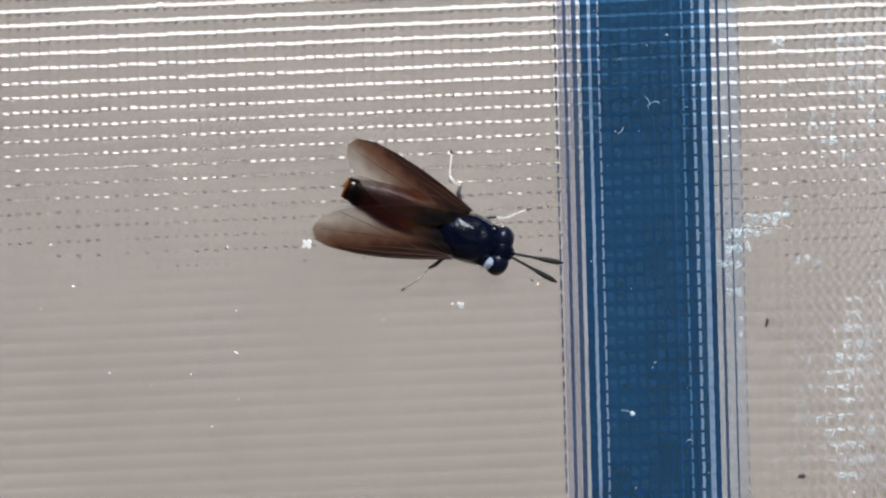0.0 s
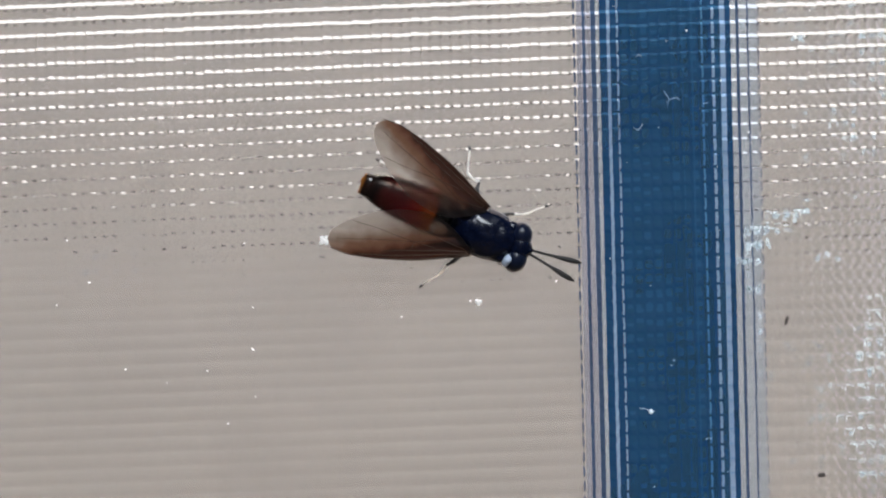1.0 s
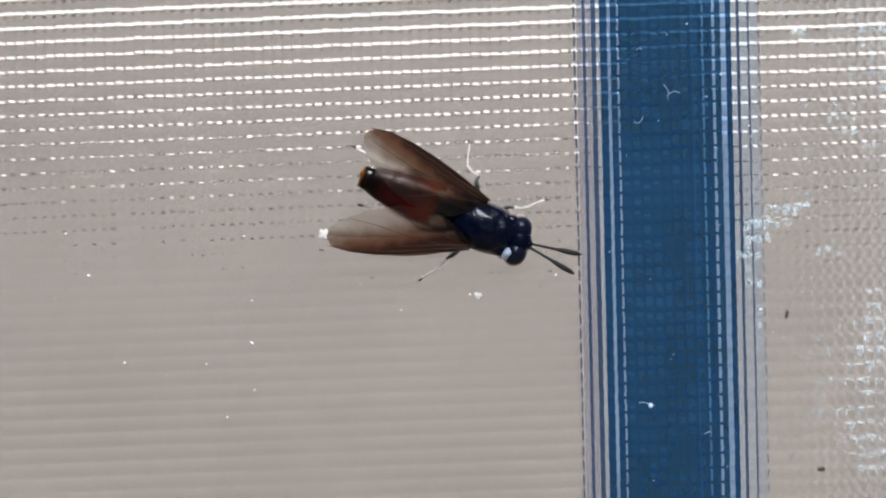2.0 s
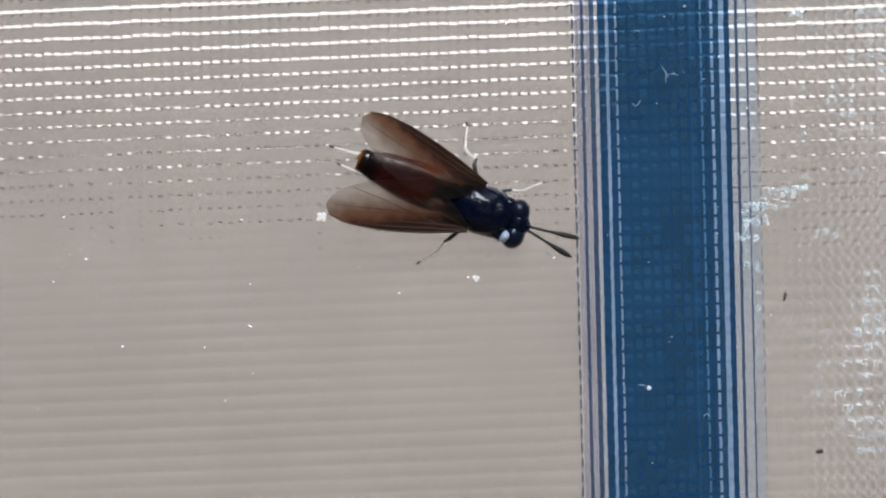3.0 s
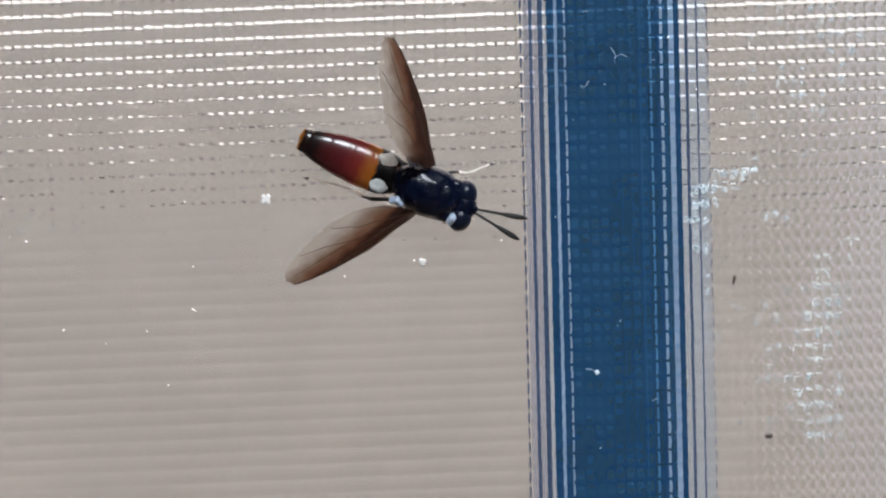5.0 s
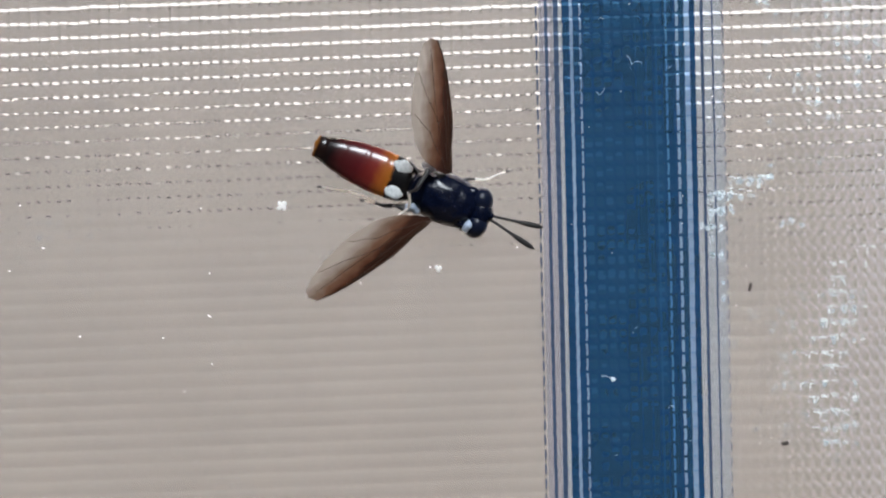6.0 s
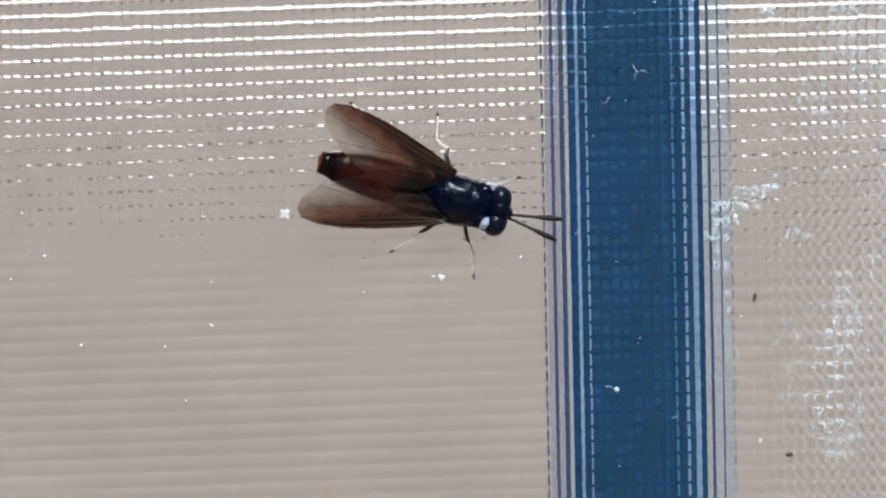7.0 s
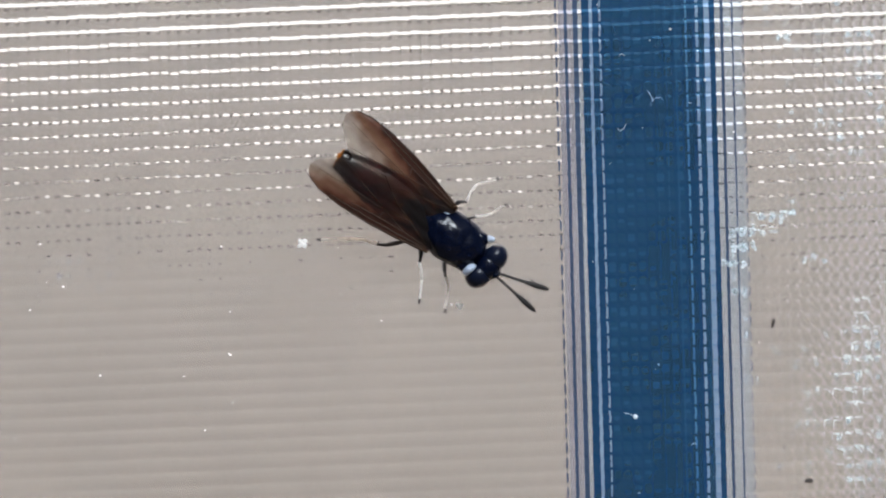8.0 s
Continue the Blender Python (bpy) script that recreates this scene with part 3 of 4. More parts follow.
def build_fly():
    fly = new("fly")
    tagged(fly, "glossy black fly with smoky wings and a reddish abdomen", "fly")
    thorax = part("thorax", loft(smooth_rings([(-66, 0, 44, 5, 4), (-62, 0, 45, 17, 14), (-52, 0, 46, 30, 24), (-30, 0, 47, 40, 31), (0, 0, 46, 43, 34), (25, 0, 45, 39, 32),
                                               (42, 0, 44, 30, 26), (52, 0, 43, 18, 17), (56, 0, 43, 6, 6)], 8), 48, 0.03), BLACK, fly, "glossy black thorax")
    part("scutellum", ball((-52, 0, 52), (17, 25, 16)), BLACK, thorax)
    for s in (1, -1):
        part("wing_base", ball((-46, 34 * s, 56), (15, 9, 7), turn=-25 * s, rough=0.35), PALE, thorax, "pale crumpled wing base")
        part("pale_hair", ball((48, -28 if s < 0 else 34, 62 if s < 0 else 50), (7.5, 13 if s < 0 else 6, 8), turn=-22 if s < 0 else 22, rough=0.14), PALE, thorax, "pale bluish patch behind the eye")
        part("shoulder", ball((34, 26 * s, 52), (15, 12, 12)), BLACK, thorax)
    # highlight on the left of the thorax, modelled as a flat pale lump
    part("pale_scale", ball((-34, 27, 67), (10, 3.5, 2), turn=-20, rough=0.35), PALE, thorax, "painted pale glint beside the wing root")
    # abdomen with its segments, clear patches and tip
    rings = smooth_rings([(-52, 0, 38, 12, 11), (-62, 0, 36, 25, 16), (-78, 0, 35, 34, 19), (-100, 0, 34, 37.5, 20), (-135, 0, 33, 38, 20), (-170, 0, 32, 35, 19),
                          (-205, 0, 32, 28, 17), (-226, 0, 32, 21.5, 14), (-236, 0, 32, 19.5, 12), (-241, 0, 32, 17.5, 10)], 8)
    seams = (-72, -112, -152, -192, -226)
    rings = [(x, y, z, w * (1 - 0.035 * math.exp(-((x - min(seams, key=lambda q: abs(q - x))) / 2.6) ** 2)),
              h * (1 - 0.06 * math.exp(-((x - min(seams, key=lambda q: abs(q - x))) / 2.6) ** 2))) for x, y, z, w, h in rings]
    abdomen = part("abdomen", loft(rings, 36), ABDOMEN, fly, "banded abdomen, orange, dark red and black")
    for s in (1, -1):
        bm = ball((-91, 18.5 * s, 48), (17, 16, 5.5), turn=12 * s, rough=0.07)
        part("clear_patch", bm, PATCH, abdomen, "pale translucent patch")
    part("tail_tip", tube([(-236, 4, 32, 8), (-242, 4, 32, 6), (-244, 4, 32, 3)], 10), ABDOMEN, abdomen, "orange tail tip")
    # head, turned a little
    head = part("head", loft(smooth_rings([(-19, 0, 0, 12, 12), (-13, 0, 0, 27, 20), (0, 0, 0, 32, 23), (10, 0, -1, 25, 21), (17, 0, -3, 14, 15), (21, 0, -5, 6, 7)]), 24),
                BLACK, fly, "broad black head")
    for s in (1, -1):
        part("eye", ball((-3, 21 * s, 2), (20, 23, 22), turn=10 * s), EYE, head, "large dark compound eye")
    part("eye_spots", ball((18, 0, 12), (5, 6, 4)), BLACK, head)
    for s in (1, -1):
        pts = [(0, 0, 0, 3.2), (6, 0, 0.5, 2.2), (18, 0, 1, 2.4), (36, 0, 1.5, 2.3), (48, 0, 1.5, 2.6), (60, 0, 1, 4.2), (74, 0, 0.5, 5.0), (88, 0, 0, 4.2), (97, 0, 0, 1.5)]
        pts = [(0.92 * x, y, z, r) for x, y, z, r in pts]
        part("antenna", tube(pts, 10), ANTENNA, fly, "long black club-ended antenna")
    mids = {"fore_leg": ([(0, 0, 0, 5), (14, 4, 4, 5), (34, 4, 2, 3.6), (44, 2, -6, 3)], [(44, 2, -6, 2.6), (58, -2, -16, 2.2), (70, -2, -23, 2)], [(70, -2, -23, 2), (84, 1, -26.5, 1.8), (101, 3, -28.4, 1.4)]),
            "middle_leg": ([(0, 0, 0, 5.5), (20, 3, 5, 5), (42, 4, 8, 4.2), (52, -3, 2, 3.2)], [(52, -3, 2, 2.8), (62, 7, -8, 3.0), (74, 12, -19, 2.6)], [(74, 12, -19, 2.2), (92, 7, -25, 2), (112, 0, -28.4, 1.5)]),
            "hind_leg": ([(0, 0, 0, 5.5), (35, -5, -2, 5), (72, -12, -6, 4.2), (88, -10, -10, 3.2)], [(88, -10, -10, 3.2), (110, -2, -14, 3.2), (140, 0, -20, 3)], [(140, 0, -20, 2.6), (160, 0, -25, 2.4), (186, 0, -28.4, 1.6)])}
    for s in (1, -1):
        for name, (dark, low, foot) in mids.items():
            bend = 0.3 if (s < 0 and name == "middle_leg") else s
            flip = [[(x * (0.90 if bend == 0.3 else 0.96), y * bend, z, r) for x, y, z, r in path] for path in (dark, low, foot)]
            add_leg(fly, name, flip[0], flip[1:], "black leg with whitish lower segments")
    for s in (1, -1):
        add_wing(fly, s)
    return fly


fly = build_fly()


# ---- what lies on the sheet ----
DUST = let_through(plain("white_dust", (0.85, 0.84, 0.82), 0.6, 0.1, 9000.0), (0.95, 0.95, 0.94), 0.45)
GRIME = plain("dark_grime", (0.02, 0.014, 0.01), 0.7, 0.3, 9000.0)
LINT = plain("white_lint", (0.6, 0.66, 0.72), 0.5, 0.1, 9000.0)


def film_of(name, colour, share):
    """A thin chalky film: part of the light passes straight through."""
    m = let_through(plain(name, colour, 0.7, 0.12, 6000.0), colour, 0.5)
    nt = m.node_tree
    out = nt.nodes["Material Output"].inputs[0]
    body = out.links[0].from_socket
    clear = nt.nodes.new("ShaderNodeBsdfTransparent")
    grain = node(nt, "ShaderNodeTexNoise", Scale=4200.0, Detail=4.0)
    nt.links.new(coords(nt), grain.inputs["Vector"])
    mask = node(nt, "ShaderNodeMapRange")
    for key, value in (("From Min", 0.3), ("From Max", 0.7), ("To Min", share * 0.4), ("To Max", min(1, share * 1.6))):
        mask.inputs[key].default_value = value
    nt.links.new(grain.outputs[0], mask.inputs["Value"])
    mx = nt.nodes.new("ShaderNodeMixShader")
    nt.links.new(mask.outputs[0], mx.inputs[0])
    nt.links.new(clear.outputs[0], mx.inputs[1])
    nt.links.new(body, mx.inputs[2])
    nt.links.new(mx.outputs[0], out)
    return m


RESIDUE = film_of("chalky_residue", (0.80, 0.87, 0.89), 0.66)
CLOUD = film_of("chalky_cloud_glints", (0.74, 0.84, 0.88), 0.17)
SCUFF = film_of("dull_scuff", (0.80, 0.82, 0.85), 0.07)
PATCHY = film_of("chalky_patch", (0.76, 0.85, 0.88), 0.34)
OUT = 0.1


def lump_form():
    bm = bmesh.new()
    bmesh.ops.create_icosphere(bm, subdivisions=2, radius=1)
    bm.verts.ensure_lookup_table()
    form = [v.co.copy() for v in bm.verts], [[v.index for v in f.verts] for f in bm.faces]
    bm.free()
    return form


LUMP = lump_form()


def lump(bm, centre, radii, turn, rng):
    """One uneven lump on the sheet; centre and radii in mm (x, z) with a third radius off the sheet."""
    m = pose(centre[0] * MM, -OUT * MM, centre[1] * MM, 0, turn, 0) @ Matrix.Diagonal((radii[0] * MM, radii[2] * MM, radii[1] * MM, 1))
    made = []
    for co in LUMP[0]:
        p = m @ co
        f = 0.9 + 0.35 * noise.noise(p * 4500) + 0.06 * rng.random()
        made.append(bm.verts.new(m.translation + (p - m.translation) * f))
    for face in LUMP[1]:
        bm.faces.new([made[k] for k in face])
    return bm


def plan(x, y):
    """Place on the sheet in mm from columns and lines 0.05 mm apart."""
    return (x - 784) * 0.05, (441 - y) * 0.05


def litter():
    rng = random.Random(5)
    grains = ((801, 538, 2.6, 3), (130, 507, 4, 2.4), (375, 755, 2.5, 2.8), (194, 660, 2.6, 2.3), (418, 624, 7, 1.6), (418, 550, 2, 2), (680, 566, 2.2, 2),
              (403, 437, 2.5, 2), (90, 433, 2, 2.8), (72, 547, 2, 2.3), (338, 662, 1.8, 2.6), (267, 683, 2, 1.6), (952, 503, 2.2, 3.4), (423, 707, 1.8, 2), (45, 770, 1.6, 1.6),
              (1371, 74, 5.5, 4.5), (1386, 71, 4.5, 4), (868, 92, 3, 2), (1240, 150, 2.5, 2.5), (1290, 240, 2, 2.2), (1395, 402, 2.5, 2), (1180, 62, 2, 3))
    for x, y, a, b in grains:
        ob = part("dust_grain", lump(bmesh.new(), plan(x, y), (a * 0.036, b * 0.036, 0.1), rng.uniform(0, 90), rng), DUST)
        tagged(ob, "tiny bright white dust grain stuck on the sheet", "dust", "dust grains")
    bm = bmesh.new()
    for dx, dy in ((-4, -4), (4, -4), (-4, 4), (4, 4), (0, 0)):
        lump(bm, plan(543 + dx, 432 + dy), (0.24, 0.22, 0.1), rng.uniform(0, 90), rng)
    tagged(part("dust_flake", bm, DUST), "bright white four-lobed flake on the sheet", "dust flake")
    bm = bmesh.new()
    for dx, dy in ((-3, -2), (3, -1), (0, 3)):
        lump(bm, plan(815 + dx, 540 + dy), (0.20, 0.19, 0.16), rng.uniform(0, 90), rng)
    tagged(part("dust_flake", bm, DUST), "bright white rounded flake on the sheet", "dust flake")
    # dark specks
    for x, y, a, b, turn in ((1357, 571, 3.2, 9, 14), (1419, 843, 8, 4.2, -4), (1377, 785, 2.2, 2.2, 0), (1543, 791, 2.4, 2, 0), (1523, 820, 1.6, 1.6, 0), (1312, 640, 1.3, 1.5, 0)):
        ob = part("speck", lump(bmesh.new(), plan(x, y), (a * 0.05, b * 0.05, 0.12), turn, rng), GRIME)
        tagged(ob, "small dark brown speck of dirt on the sheet", "dirt speck", "dark specks")
    # fibres
    for path in (((1140, 168), (1146, 176), (1150, 184), (1156, 181), (1163, 180), (1168, 184)), ((1148, 195), (1146, 188), (1150, 184)), ((1099, 727), (1106, 726), (1112, 728), (1119, 733), (1125, 731)),
                 ((1091, 108), (1096, 104), (1101, 107)), ((1088, 232), (1093, 238), (1099, 234), (1103, 226)), ((1210, 190), (1217, 189)), ((1215, 782), (1221, 777), (1225, 780))):
        pts = []
        for k, (x, y) in enumerate(path):
            a, b = plan(x, y)
            pts.append((a * MM / U, -2.6 - 0.6 * (k % 2), b * MM / U, 0.36 if k else 0.25))
        ob = part("lint_fibre", tube(pts, 6), LINT)
        tagged(ob, "short curled white lint fibre on the blue stripe", "lint", "lint fibres")
    tagged(part("lint_knot", lump(bmesh.new(), plan(1119, 732), (0.2, 0.2, 0.12), 10, rng), LINT), "tiny white knot of lint on the blue stripe", "lint")
    # fine dust all over
    bm = bmesh.new()
    for k in range(110):
        x, y = (rng.uniform(0, 980), rng.uniform(380, 980)) if k % 3 else (rng.uniform(980, 1640), rng.uniform(-60, 980))
        r = rng.uniform(0.025, 0.055) * (1.3 if x > 1290 else 1)
        lump(bm, plan(x, y), (r, r * rng.uniform(0.5, 1.2), 0.03), rng.uniform(0, 90), rng)
    tagged(part("fine_dust", bm, DUST), "fine pale dust scattered over the sheet", "dust", kind="stuff")
    # chalky smears: whole cells of the relief clouded, and curled strokes on the row ridges
    def cell(x, y):
        """Middle of the nearest cell between ribs and rows."""
        a, b = plan(x, y)
        k = round((a * MM - LEAN * b * MM - FIRST) / PITCH)
        xx = FIRST + k * PITCH
        r = math.floor((b * MM - ROW_AT - RISE * xx) / ROW) + 0.5
        z = ROW_AT + r * ROW + RISE * xx
        return (xx + LEAN * z) / MM, z / MM

    bm = bmesh.new()
    # residue, but the last group paints in glints and haze at the upper right
    clouded = (((1392, 378), (1352, 386), (1325, 404), (1300, 412), (1305, 440), (1290, 462), 9, 30), ((1525, 575), (1515, 640), (1500, 760), (1510, 850), 26, 46), ((1290, 470), (1305, 540), (1320, 700), 5, 12),
               ((1420, 590), (1450, 680), (1440, 840), 30, 16), ((1500, 60), (1520, 130), (1545, 190), 22, 16),
               ((1340, 30), (1420, 110), (1540, 60), (1550, 280), (1420, 240), 48, 45))
    for *line, spread, count in clouded:
        for k in range(count):
            s = rng.uniform(0, len(line) - 1.001)
            (x0, y0), (x1, y1) = line[int(s)], line[int(s) + 1]
            f = s - int(s)
            a, b = cell(x0 + (x1 - x0) * f + rng.gauss(0, spread), y0 + (y1 - y0) * f + rng.gauss(0, spread))
            for n in range(4):
                lump(bm, (a + rng.gauss(0, 0.13), b + rng.gauss(0, 0.18)), (rng.uniform(0.10, 0.24), rng.uniform(0.10, 0.26), 0.02), rng.uniform(-30, 30), rng)
    tagged(part("chalky_film", bm, CLOUD), "thin whitish film drying in the cells of the sheet, with painted glints at the upper right", "residue", kind="stuff")
    bm = bmesh.new()
    for x, y, spread, count in ((1392, 378, 5, 5), (1375, 380, 6, 5), (1350, 384, 6, 4), (1330, 386, 6, 4), (1334, 406, 6, 5), (1315, 412, 6, 6), (1300, 410, 5, 5), (1284, 412, 5, 4), (1318, 432, 6, 6), (1300, 434, 5, 6), (1284, 436, 5, 5),
                                (1290, 458, 6, 5), (1305, 462, 6, 4), (1427, 460, 5, 3), (1408, 460, 5, 3), (1440, 462, 5, 2), (1365, 73, 3, 4), (1384, 73, 3, 4), (1490, 72, 8, 4), (1522, 76, 6, 4)):
        a, b = cell(x, y)
        for n in range(count):
            lump(bm, (a + rng.gauss(0, 0.16), b + rng.gauss(0, 0.22)), (rng.uniform(0.10, 0.26), rng.uniform(0.12, 0.30), 0.02), rng.uniform(-30, 30), rng)
    tagged(part("chalky_patch", bm, PATCHY), "bluish white chalky patch dried in the sheet's cells", "residue", kind="stuff")
    bm = bmesh.new()
    strokes = (((1555, 495), (1535, 530), (1508, 560), (1515, 610), (1535, 635), 12, 40), ((1530, 600), (1495, 660), (1475, 705), (1520, 700), 14, 50), ((1490, 735), (1455, 765), (1510, 790), (1520, 760), 14, 40),
               ((1392, 378), (1340, 392), (1295, 425), 8, 30), ((1440, 230), (1470, 262), (1485, 275), 5, 14), ((1500, 830), (1510, 850), 12, 10))
    for *line, spread, count in strokes:
        for k in range(count):
            s = rng.uniform(0, len(line) - 1.001)
            (x0, y0), (x1, y1) = line[int(s)], line[int(s) + 1]
            f = s - int(s)
            a, b = cell(x0 + (x1 - x0) * f + rng.gauss(0, spread), y0 + (y1 - y0) * f + rng.gauss(0, spread))
            # a crust along the rim of a cell: its top, its side or round a corner
            kind = rng.random()
            if kind < 0.5:
                turn, steps, bend = rng.uniform(-12, 8), rng.randint(3, 6), 4
                a, b = a - 0.32 + rng.gauss(0, 0.08), b + 0.30 + rng.gauss(0, 0.12)
            elif kind < 0.75:
                turn, steps, bend = 90 + rng.uniform(-14, 14), rng.randint(2, 5), 5
                a, b = a + rng.choice((-0.34, 0.34)), b + 0.3 + rng.gauss(0, 0.1)
            else:
                turn, steps, bend = rng.uniform(-30, 30), rng.randint(4, 7), 24
                a, b = a - 0.28 + rng.gauss(0, 0.08), b + 0.2 + rng.gauss(0, 0.1)
            for n in range(steps):
                q = radians(turn)
                a, b = a + math.cos(q) * 0.115, b - math.sin(q) * 0.115
                lump(bm, (a, b), (rng.uniform(0.07, 0.12), rng.uniform(0.035, 0.065), 0.02), turn, rng)
                turn += rng.uniform(0, bend)
    tagged(part("chalky_smear", bm, RESIDUE), "chalky whitish smears dried on the sheet", "residue", kind="stuff")
    bm = bmesh.new()
    for k in range(16):
        a, b = cell(rng.uniform(105, 225), rng.gauss(478, 14))
        lump(bm, (a, b), (rng.uniform(0.22, 0.36), rng.uniform(0.25, 0.4), 0.03), 0, rng)
    tagged(part("faint_scuff", bm, SCUFF), "faint whitish scuff dulling the sheet", "scuff", kind="stuff")


litter()


# ---- what moves ----
def clinging(x, z, turn):
    """Pose on the sheet at x, z in mm: forward is turned from +x towards up, the back faces the room."""
    return pose(x * MM, 0, z * MM, 90) @ pose(0, 0, 0, 0, 0, turn)


def parts_of(kind):
    return [o for o in fly.children if o.name.split(".")[0] == kind]


def steady(rows):
    """Rows carried on to the start and the end of the clip."""
    rows = list(rows)
    if rows[0][0] > 0:
        rows.insert(0, (0.0, *rows[0][1:]))
    if rows[-1][0] < 8:
        rows.append((8.0, *rows[-1][1:]))
    return rows


def ahead(t):
    """The head is stretched forward once the fly turns."""
    return float(np.interp(t, (6.8, 7.0, 7.5, 7.7, 8.0), (0, 7, 8, 15, 13)))


def pitch(t, s, a):
    """How far a wing is lifted: the left one is held up until the fly turns, most when spread."""
    spread = min(1, max(0, (a - 26) / 14))
    if s < 0:
        return -1 - 3 * spread
    held = float(np.interp(t, (6.9, 7.3), (15, -1)))
    return held + (24 - held) * spread


def motions():
    walk(fly, [(t, clinging(x, z, a)) for t, x, z, a in (
        (0, 2.28, 1.01, -22.3), (1.7, 2.28, 1.01, -22.3), (2.8, 2.28, 1.01, -22.3), (4.7, 2.28, 1.01, -22.3), (5.8, 2.28, 1.01, -22.3), (6.8, 2.28, 1.01, -22.3),
        (6.9, 2.62, 1.18, -19.5), (7.0, 3.12, 1.70, -15.1), (7.1, 3.22, 1.85, -12.6), (7.2, 3.30, 2.10, -9.7), (7.3, 3.28, 3.0, 4.3), (7.4, 3.3, 3.3, 6.3), (7.5, 2.84, 3.95, 16.7),
        (7.6, 2.80, 3.90, 17.2), (7.7, 1.32, 6.92, 42.1), (7.8, 1.80, 6.70, 30.1), (7.9, 2.35, 1.89, -10.0), (8.0, 1.13, 0.80, -35.0))])
    # wings: spread from straight back, in degrees
    left = ((0, 7.4), (0.1, 9), (0.2, 15), (0.3, 14), (0.4, 13.3), (0.5, 7.5), (0.6, 14), (0.7, 25), (0.8, 23), (0.9, 11), (1.0, 15.2), (1.1, 10), (1.2, 8), (1.3, 10), (1.4, 7), (1.5, 2),
            (1.6, 6), (1.7, 7), (2.8, 7), (3.5, 6.3), (4.0, 6.5), (4.1, 11), (4.2, 10.6), (4.3, 11), (4.4, 7), (4.5, 6.2), (4.6, 24.3), (4.7, 29.7), (5.2, 58), (5.8, 64), (5.9, 61),
            (6.0, 59.6), (6.1, 52), (6.2, 50), (6.4, 45), (6.5, 44), (6.7, 44), (6.8, 43), (6.9, 12.4), (7.0, 11.3), (7.2, 9.8), (7.3, 5.5), (7.4, 7), (7.6, 10), (7.7, 10), (7.8, 8), (7.9, 11.5), (8.0, 7.3))
    right = ((0, 12.2), (0.1, 11), (0.2, 9), (0.3, 10), (0.4, 19.3), (0.5, 27.8), (0.6, 12), (0.7, 22), (0.8, 16), (0.9, 28), (1.0, 17.4), (1.1, 18), (1.2, 17), (1.3, 17), (1.4, 23), (1.5, 20.2),
             (1.6, 12), (1.7, 19.5), (2.8, 15), (3.0, 13.5), (3.5, 13.5), (3.8, 14), (4.0, 17), (4.1, 24.5), (4.2, 22.5), (4.3, 24.8), (4.4, 14.4), (4.5, 21.4), (4.6, 42), (4.7, 41.2), (5.2, 60), (5.8, 66),
             (5.9, 60), (6.0, 55.8), (6.1, 48), (6.2, 46), (6.4, 44), (6.5, 43.4), (6.7, 43), (6.8, 42.3), (6.9, 15.7), (7.0, 11), (7.1, 5), (7.2, 0), (7.4, 0.5), (7.6, 0), (7.7, 0), (7.8, -2.4),
             (7.9, -4), (8.0, 0))
    wings = parts_of("wing")
    for wing, s, rows in ((wings[0], 1, left), (wings[1], -1, right)):
        walk(wing, [(t, pose((-14 - float(np.interp(t, (6.9, 7.0, 7.3, 7.5, 7.8, 8.0), (0, 5, 16, 22, 22, 11)))) * U, 41 * s * U, (67 + 4 * (s < 0)) * U, -s * float(np.interp(a, (11, 17, 22, 28, 36), (0, 18, 32, 48, 43))), pitch(t, s, a), -s * a)) for t, a in steady(rows)])
    heads = parts_of("head")[0]
    walk(heads, [(t, pose((60 + ahead(t)) * U, y * U, 44 * U, 0, 0, a)) for t, y, a in steady((
        (0, 0, 9), (6.8, 0, 9), (7.0, 0, 3), (7.2, 0, 0), (7.4, 3, 12), (7.6, 4, 12), (7.7, 0, 3), (7.8, 2, 2), (7.9, 0, -2), (8.0, -7, -8)))])
    # antennae: where they start on the head and their spread
    for ant, s in zip(parts_of("antenna"), (1, -1)):
        walk(ant, [(t, pose((79 + ahead(t)) * U, (3 * s + y) * U, 42 * U, 0, 4, a + s * w)) for t, y, a, w in steady((
            (0, 0, 2.4, 9.2), (0.6, 0, -1.7, 8.4), (1.5, 0, 1.4, 9.6), (3.0, 0, 0, 9.4), (3.5, 0, -0.5, 9.8), (4.0, 0, -1.7, 8.3), (4.5, 0, 2, 10), (6.0, 0, -0.8, 10.8), (6.5, 0, -2.8, 8.6),
            (7.0, -4, 0.7, 10), (7.2, -2, 3, 9), (7.4, 6, 10, 9), (7.5, 7, 11.3, 9), (7.6, 8, 10, 9), (7.7, 0, 10, 12.7), (7.8, 2, 18, 8), (7.9, -2, -1.3, 14.5), (8.0, -8, 5, 12)))])
    # the abdomen is drawn in under the folded wings and stretched out when they spread
    walk(parts_of("abdomen")[0], [(t, pose(x * U, 0, 0)) for t, x in steady(((0, 11), (1.7, 10), (4.4, 9), (4.7, 6), (5.8, 2), (6.7, 2), (7.0, -4), (7.3, 0), (7.5, 3), (8.0, 2)))])
    legs = {"fore_leg": (16, 24), "middle_leg": (-20, 34), "hind_leg": (-40, 24)}
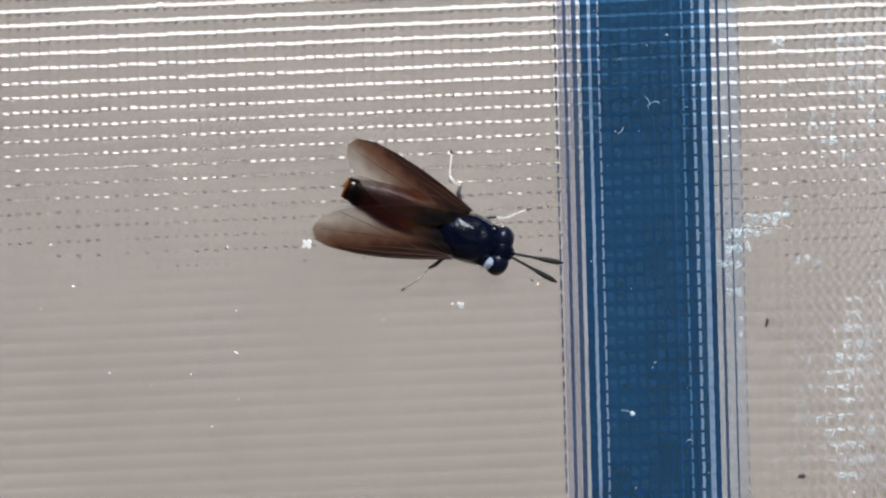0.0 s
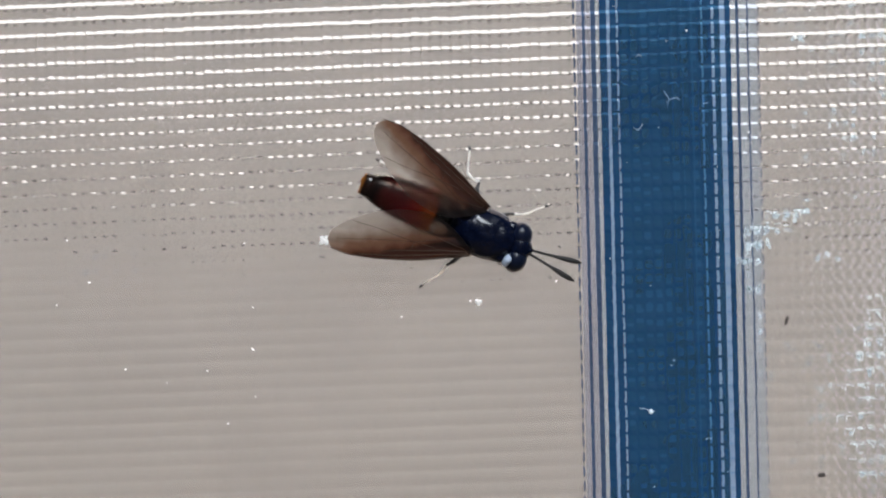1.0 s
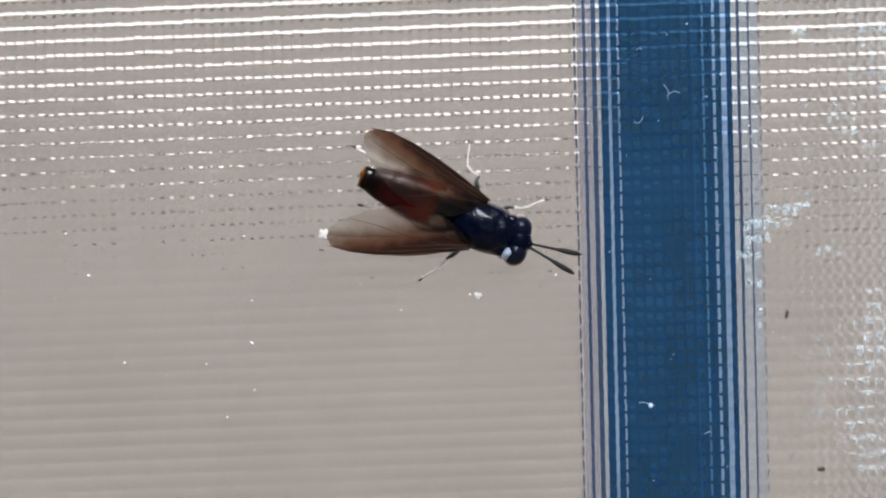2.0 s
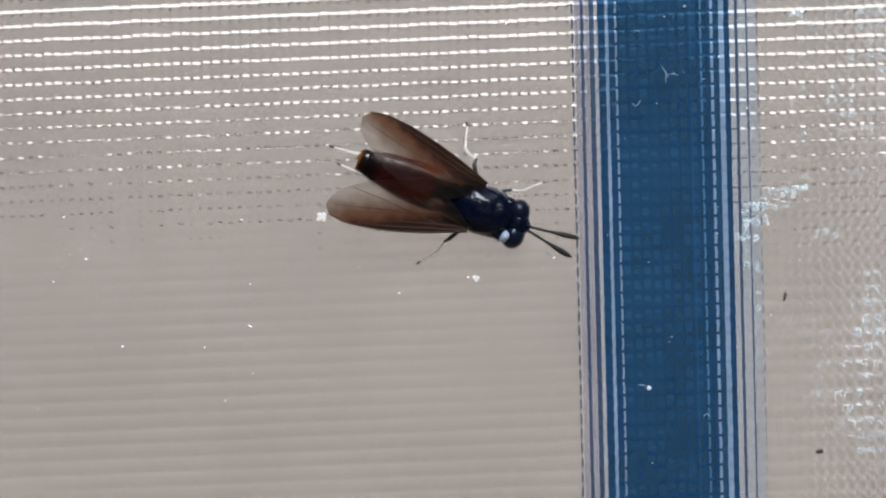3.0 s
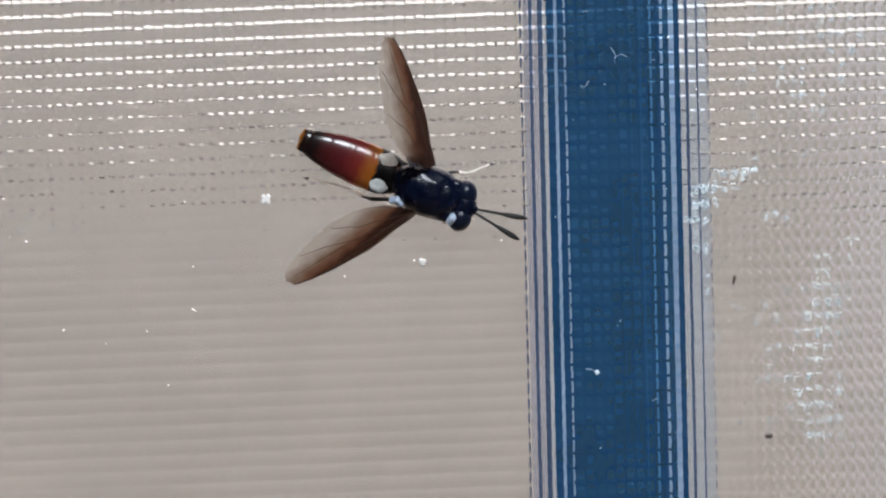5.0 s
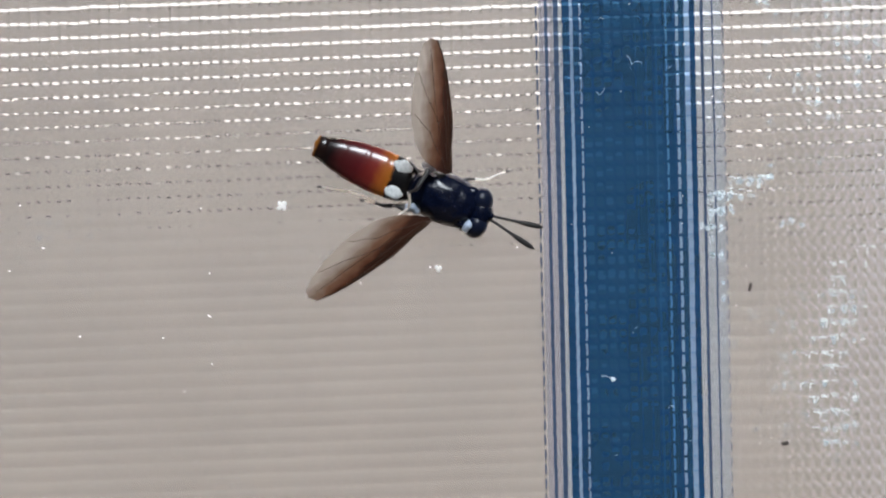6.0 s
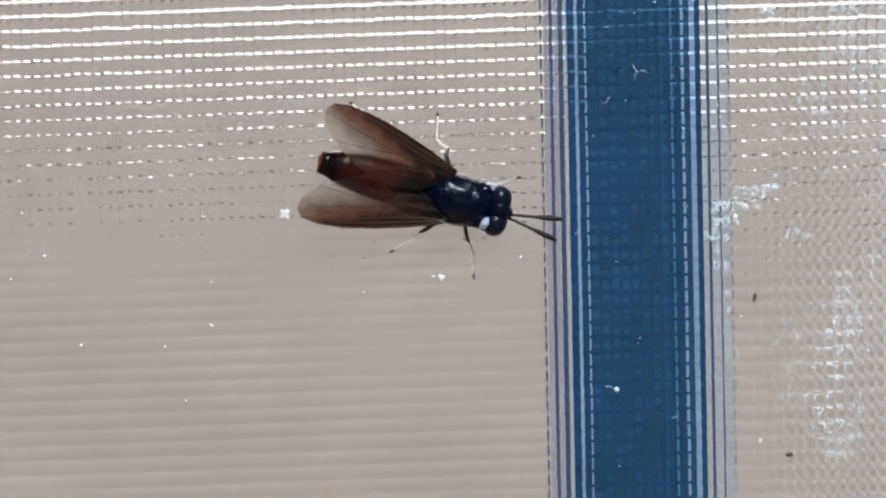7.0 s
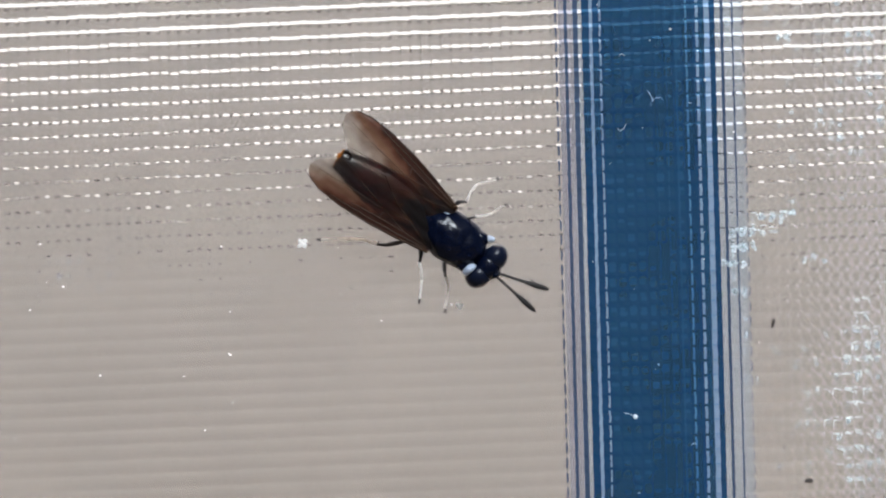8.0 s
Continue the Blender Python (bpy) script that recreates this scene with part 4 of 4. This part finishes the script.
    turns = {("fore_leg", 1): ((0, 35, -20), (6.8, 35, -20), (7.0, 24, -12, 0, 50), (7.2, 36, -12, 0, 50), (7.4, 52, -20, 0, 45), (7.5, 38, -8, 0, 25), (7.6, 44, -10, 0, 25), (7.7, 31, 0), (7.8, 57, 0), (7.9, 30, 0), (8.0, 56, -24, 0, 52)),
             ("fore_leg", -1): ((0, 6, -40), (6.8, 6, -40), (7.0, -65, 0), (7.2, -77, 0), (7.3, -35, 0), (7.4, -30, 0), (7.5, -44, 0), (7.6, -45, 0), (7.7, -44, 0), (7.8, -56, 0), (7.9, -32, 0), (8.0, -55, -15)),
             ("middle_leg", 1): ((0, 125, 0), (4.7, 125, 0), (5.2, 165, 0, 15), (5.6, 210, -10, 50), (5.9, 252, -28, 72), (6.0, 255, -28, 72), (6.1, 250, -28, 72), (6.3, 205, -10, 40), (6.5, 187, 0, 0), (6.7, 187, 0, 0), (6.8, 165, 0, 0), (6.9, 125, 0), (7.0, 120, 0), (7.2, 112, 0), (7.4, 92, 0, 0, 20), (7.5, 78, 0, 0, 58), (7.6, 80, 0, 0, 50), (7.7, 97, 0, 0, 54), (7.8, 98, 0, 0, 58), (7.9, 110, 0, 0, 20), (8.0, 68, -14, 0, 48)),
             ("middle_leg", -1): ((0, -119, 0), (4.7, -119, 0), (5.2, -150, 0), (5.8, -168, -10), (6.7, -168, -5), (6.8, -150, 0), (6.9, -122, 0), (7.0, -131, 0), (7.2, -118, 0), (7.4, -132, 0), (7.5, -98, 0, 0, 30), (7.6, -100, 0, 0, 30), (7.7, -94, 0, 0, 10), (7.8, -84, 0), (7.9, -90, 0, 0, 30), (8.0, -56, -26, 0, 35)),
             ("hind_leg", 1): ((0, 176, -10), (0.5, 168, -30), (0.7, 174, 0), (1.5, 170, -10), (1.7, 172, -20), (2.8, 193, -80), (2.9, 203, -60), (3.0, 187, -62), (3.1, 191, -70), (3.3, 190, -80), (3.5, 197, -80), (3.7, 183, -60),
                               (3.9, 178, -40), (4.2, 173, -20), (4.7, 176, 0), (5.8, 187, 25), (6.5, 187, 25), (6.6, 181, 15), (6.7, 161, -8), (6.8, 158, -10), (7.0, 152, -20), (7.2, 148, -20), (7.4, 157, -10), (7.5, 144, -5), (7.6, 145, 0), (7.7, 140, 20), (7.8, 148, 0),
                               (7.9, 153, 0), (8.0, 168, 0)),
             ("hind_leg", -1): ((0, 178, 0), (0.2, 178, -60), (0.5, -170, 30), (0.9, -170, 30), (1.3, -171, 20), (1.7, -171, 10), (2.8, 178, 0), (2.9, 191, -35), (3.0, 179, -38), (3.2, 188, -40), (3.5, 185, -35), (3.7, 178, -35), (3.9, 181, 0), (4.1, -171, 25),
                                (4.7, -170, 20), (5.8, -168, 10), (6.5, -168, 15), (6.8, -170, -10), (7.0, 182, 20), (7.4, 182, 20), (7.6, 184, 10), (7.7, -162, 0), (7.8, -160, 0), (7.9, -150, 0), (8.0, -144, 0))}
    for name, (hx, hy) in legs.items():
        for leg, s in zip(parts_of(name), (1, -1)):
            rows = []
            last = None
            for t, a, dx, *more in steady(turns[name, s]):
                lift, tilt = (*more, 0, 0)[:2]
                if last is not None:
                    a = last + (a - last + 180) % 360 - 180
                last = a
                rows.append((t, pose((hx + dx) * U, hy * s * U, (29 + lift) * U, 0, 0, a) @ pose(0, 0, 0, 0, -tilt, 0)))
            walk(leg, rows)


motions()
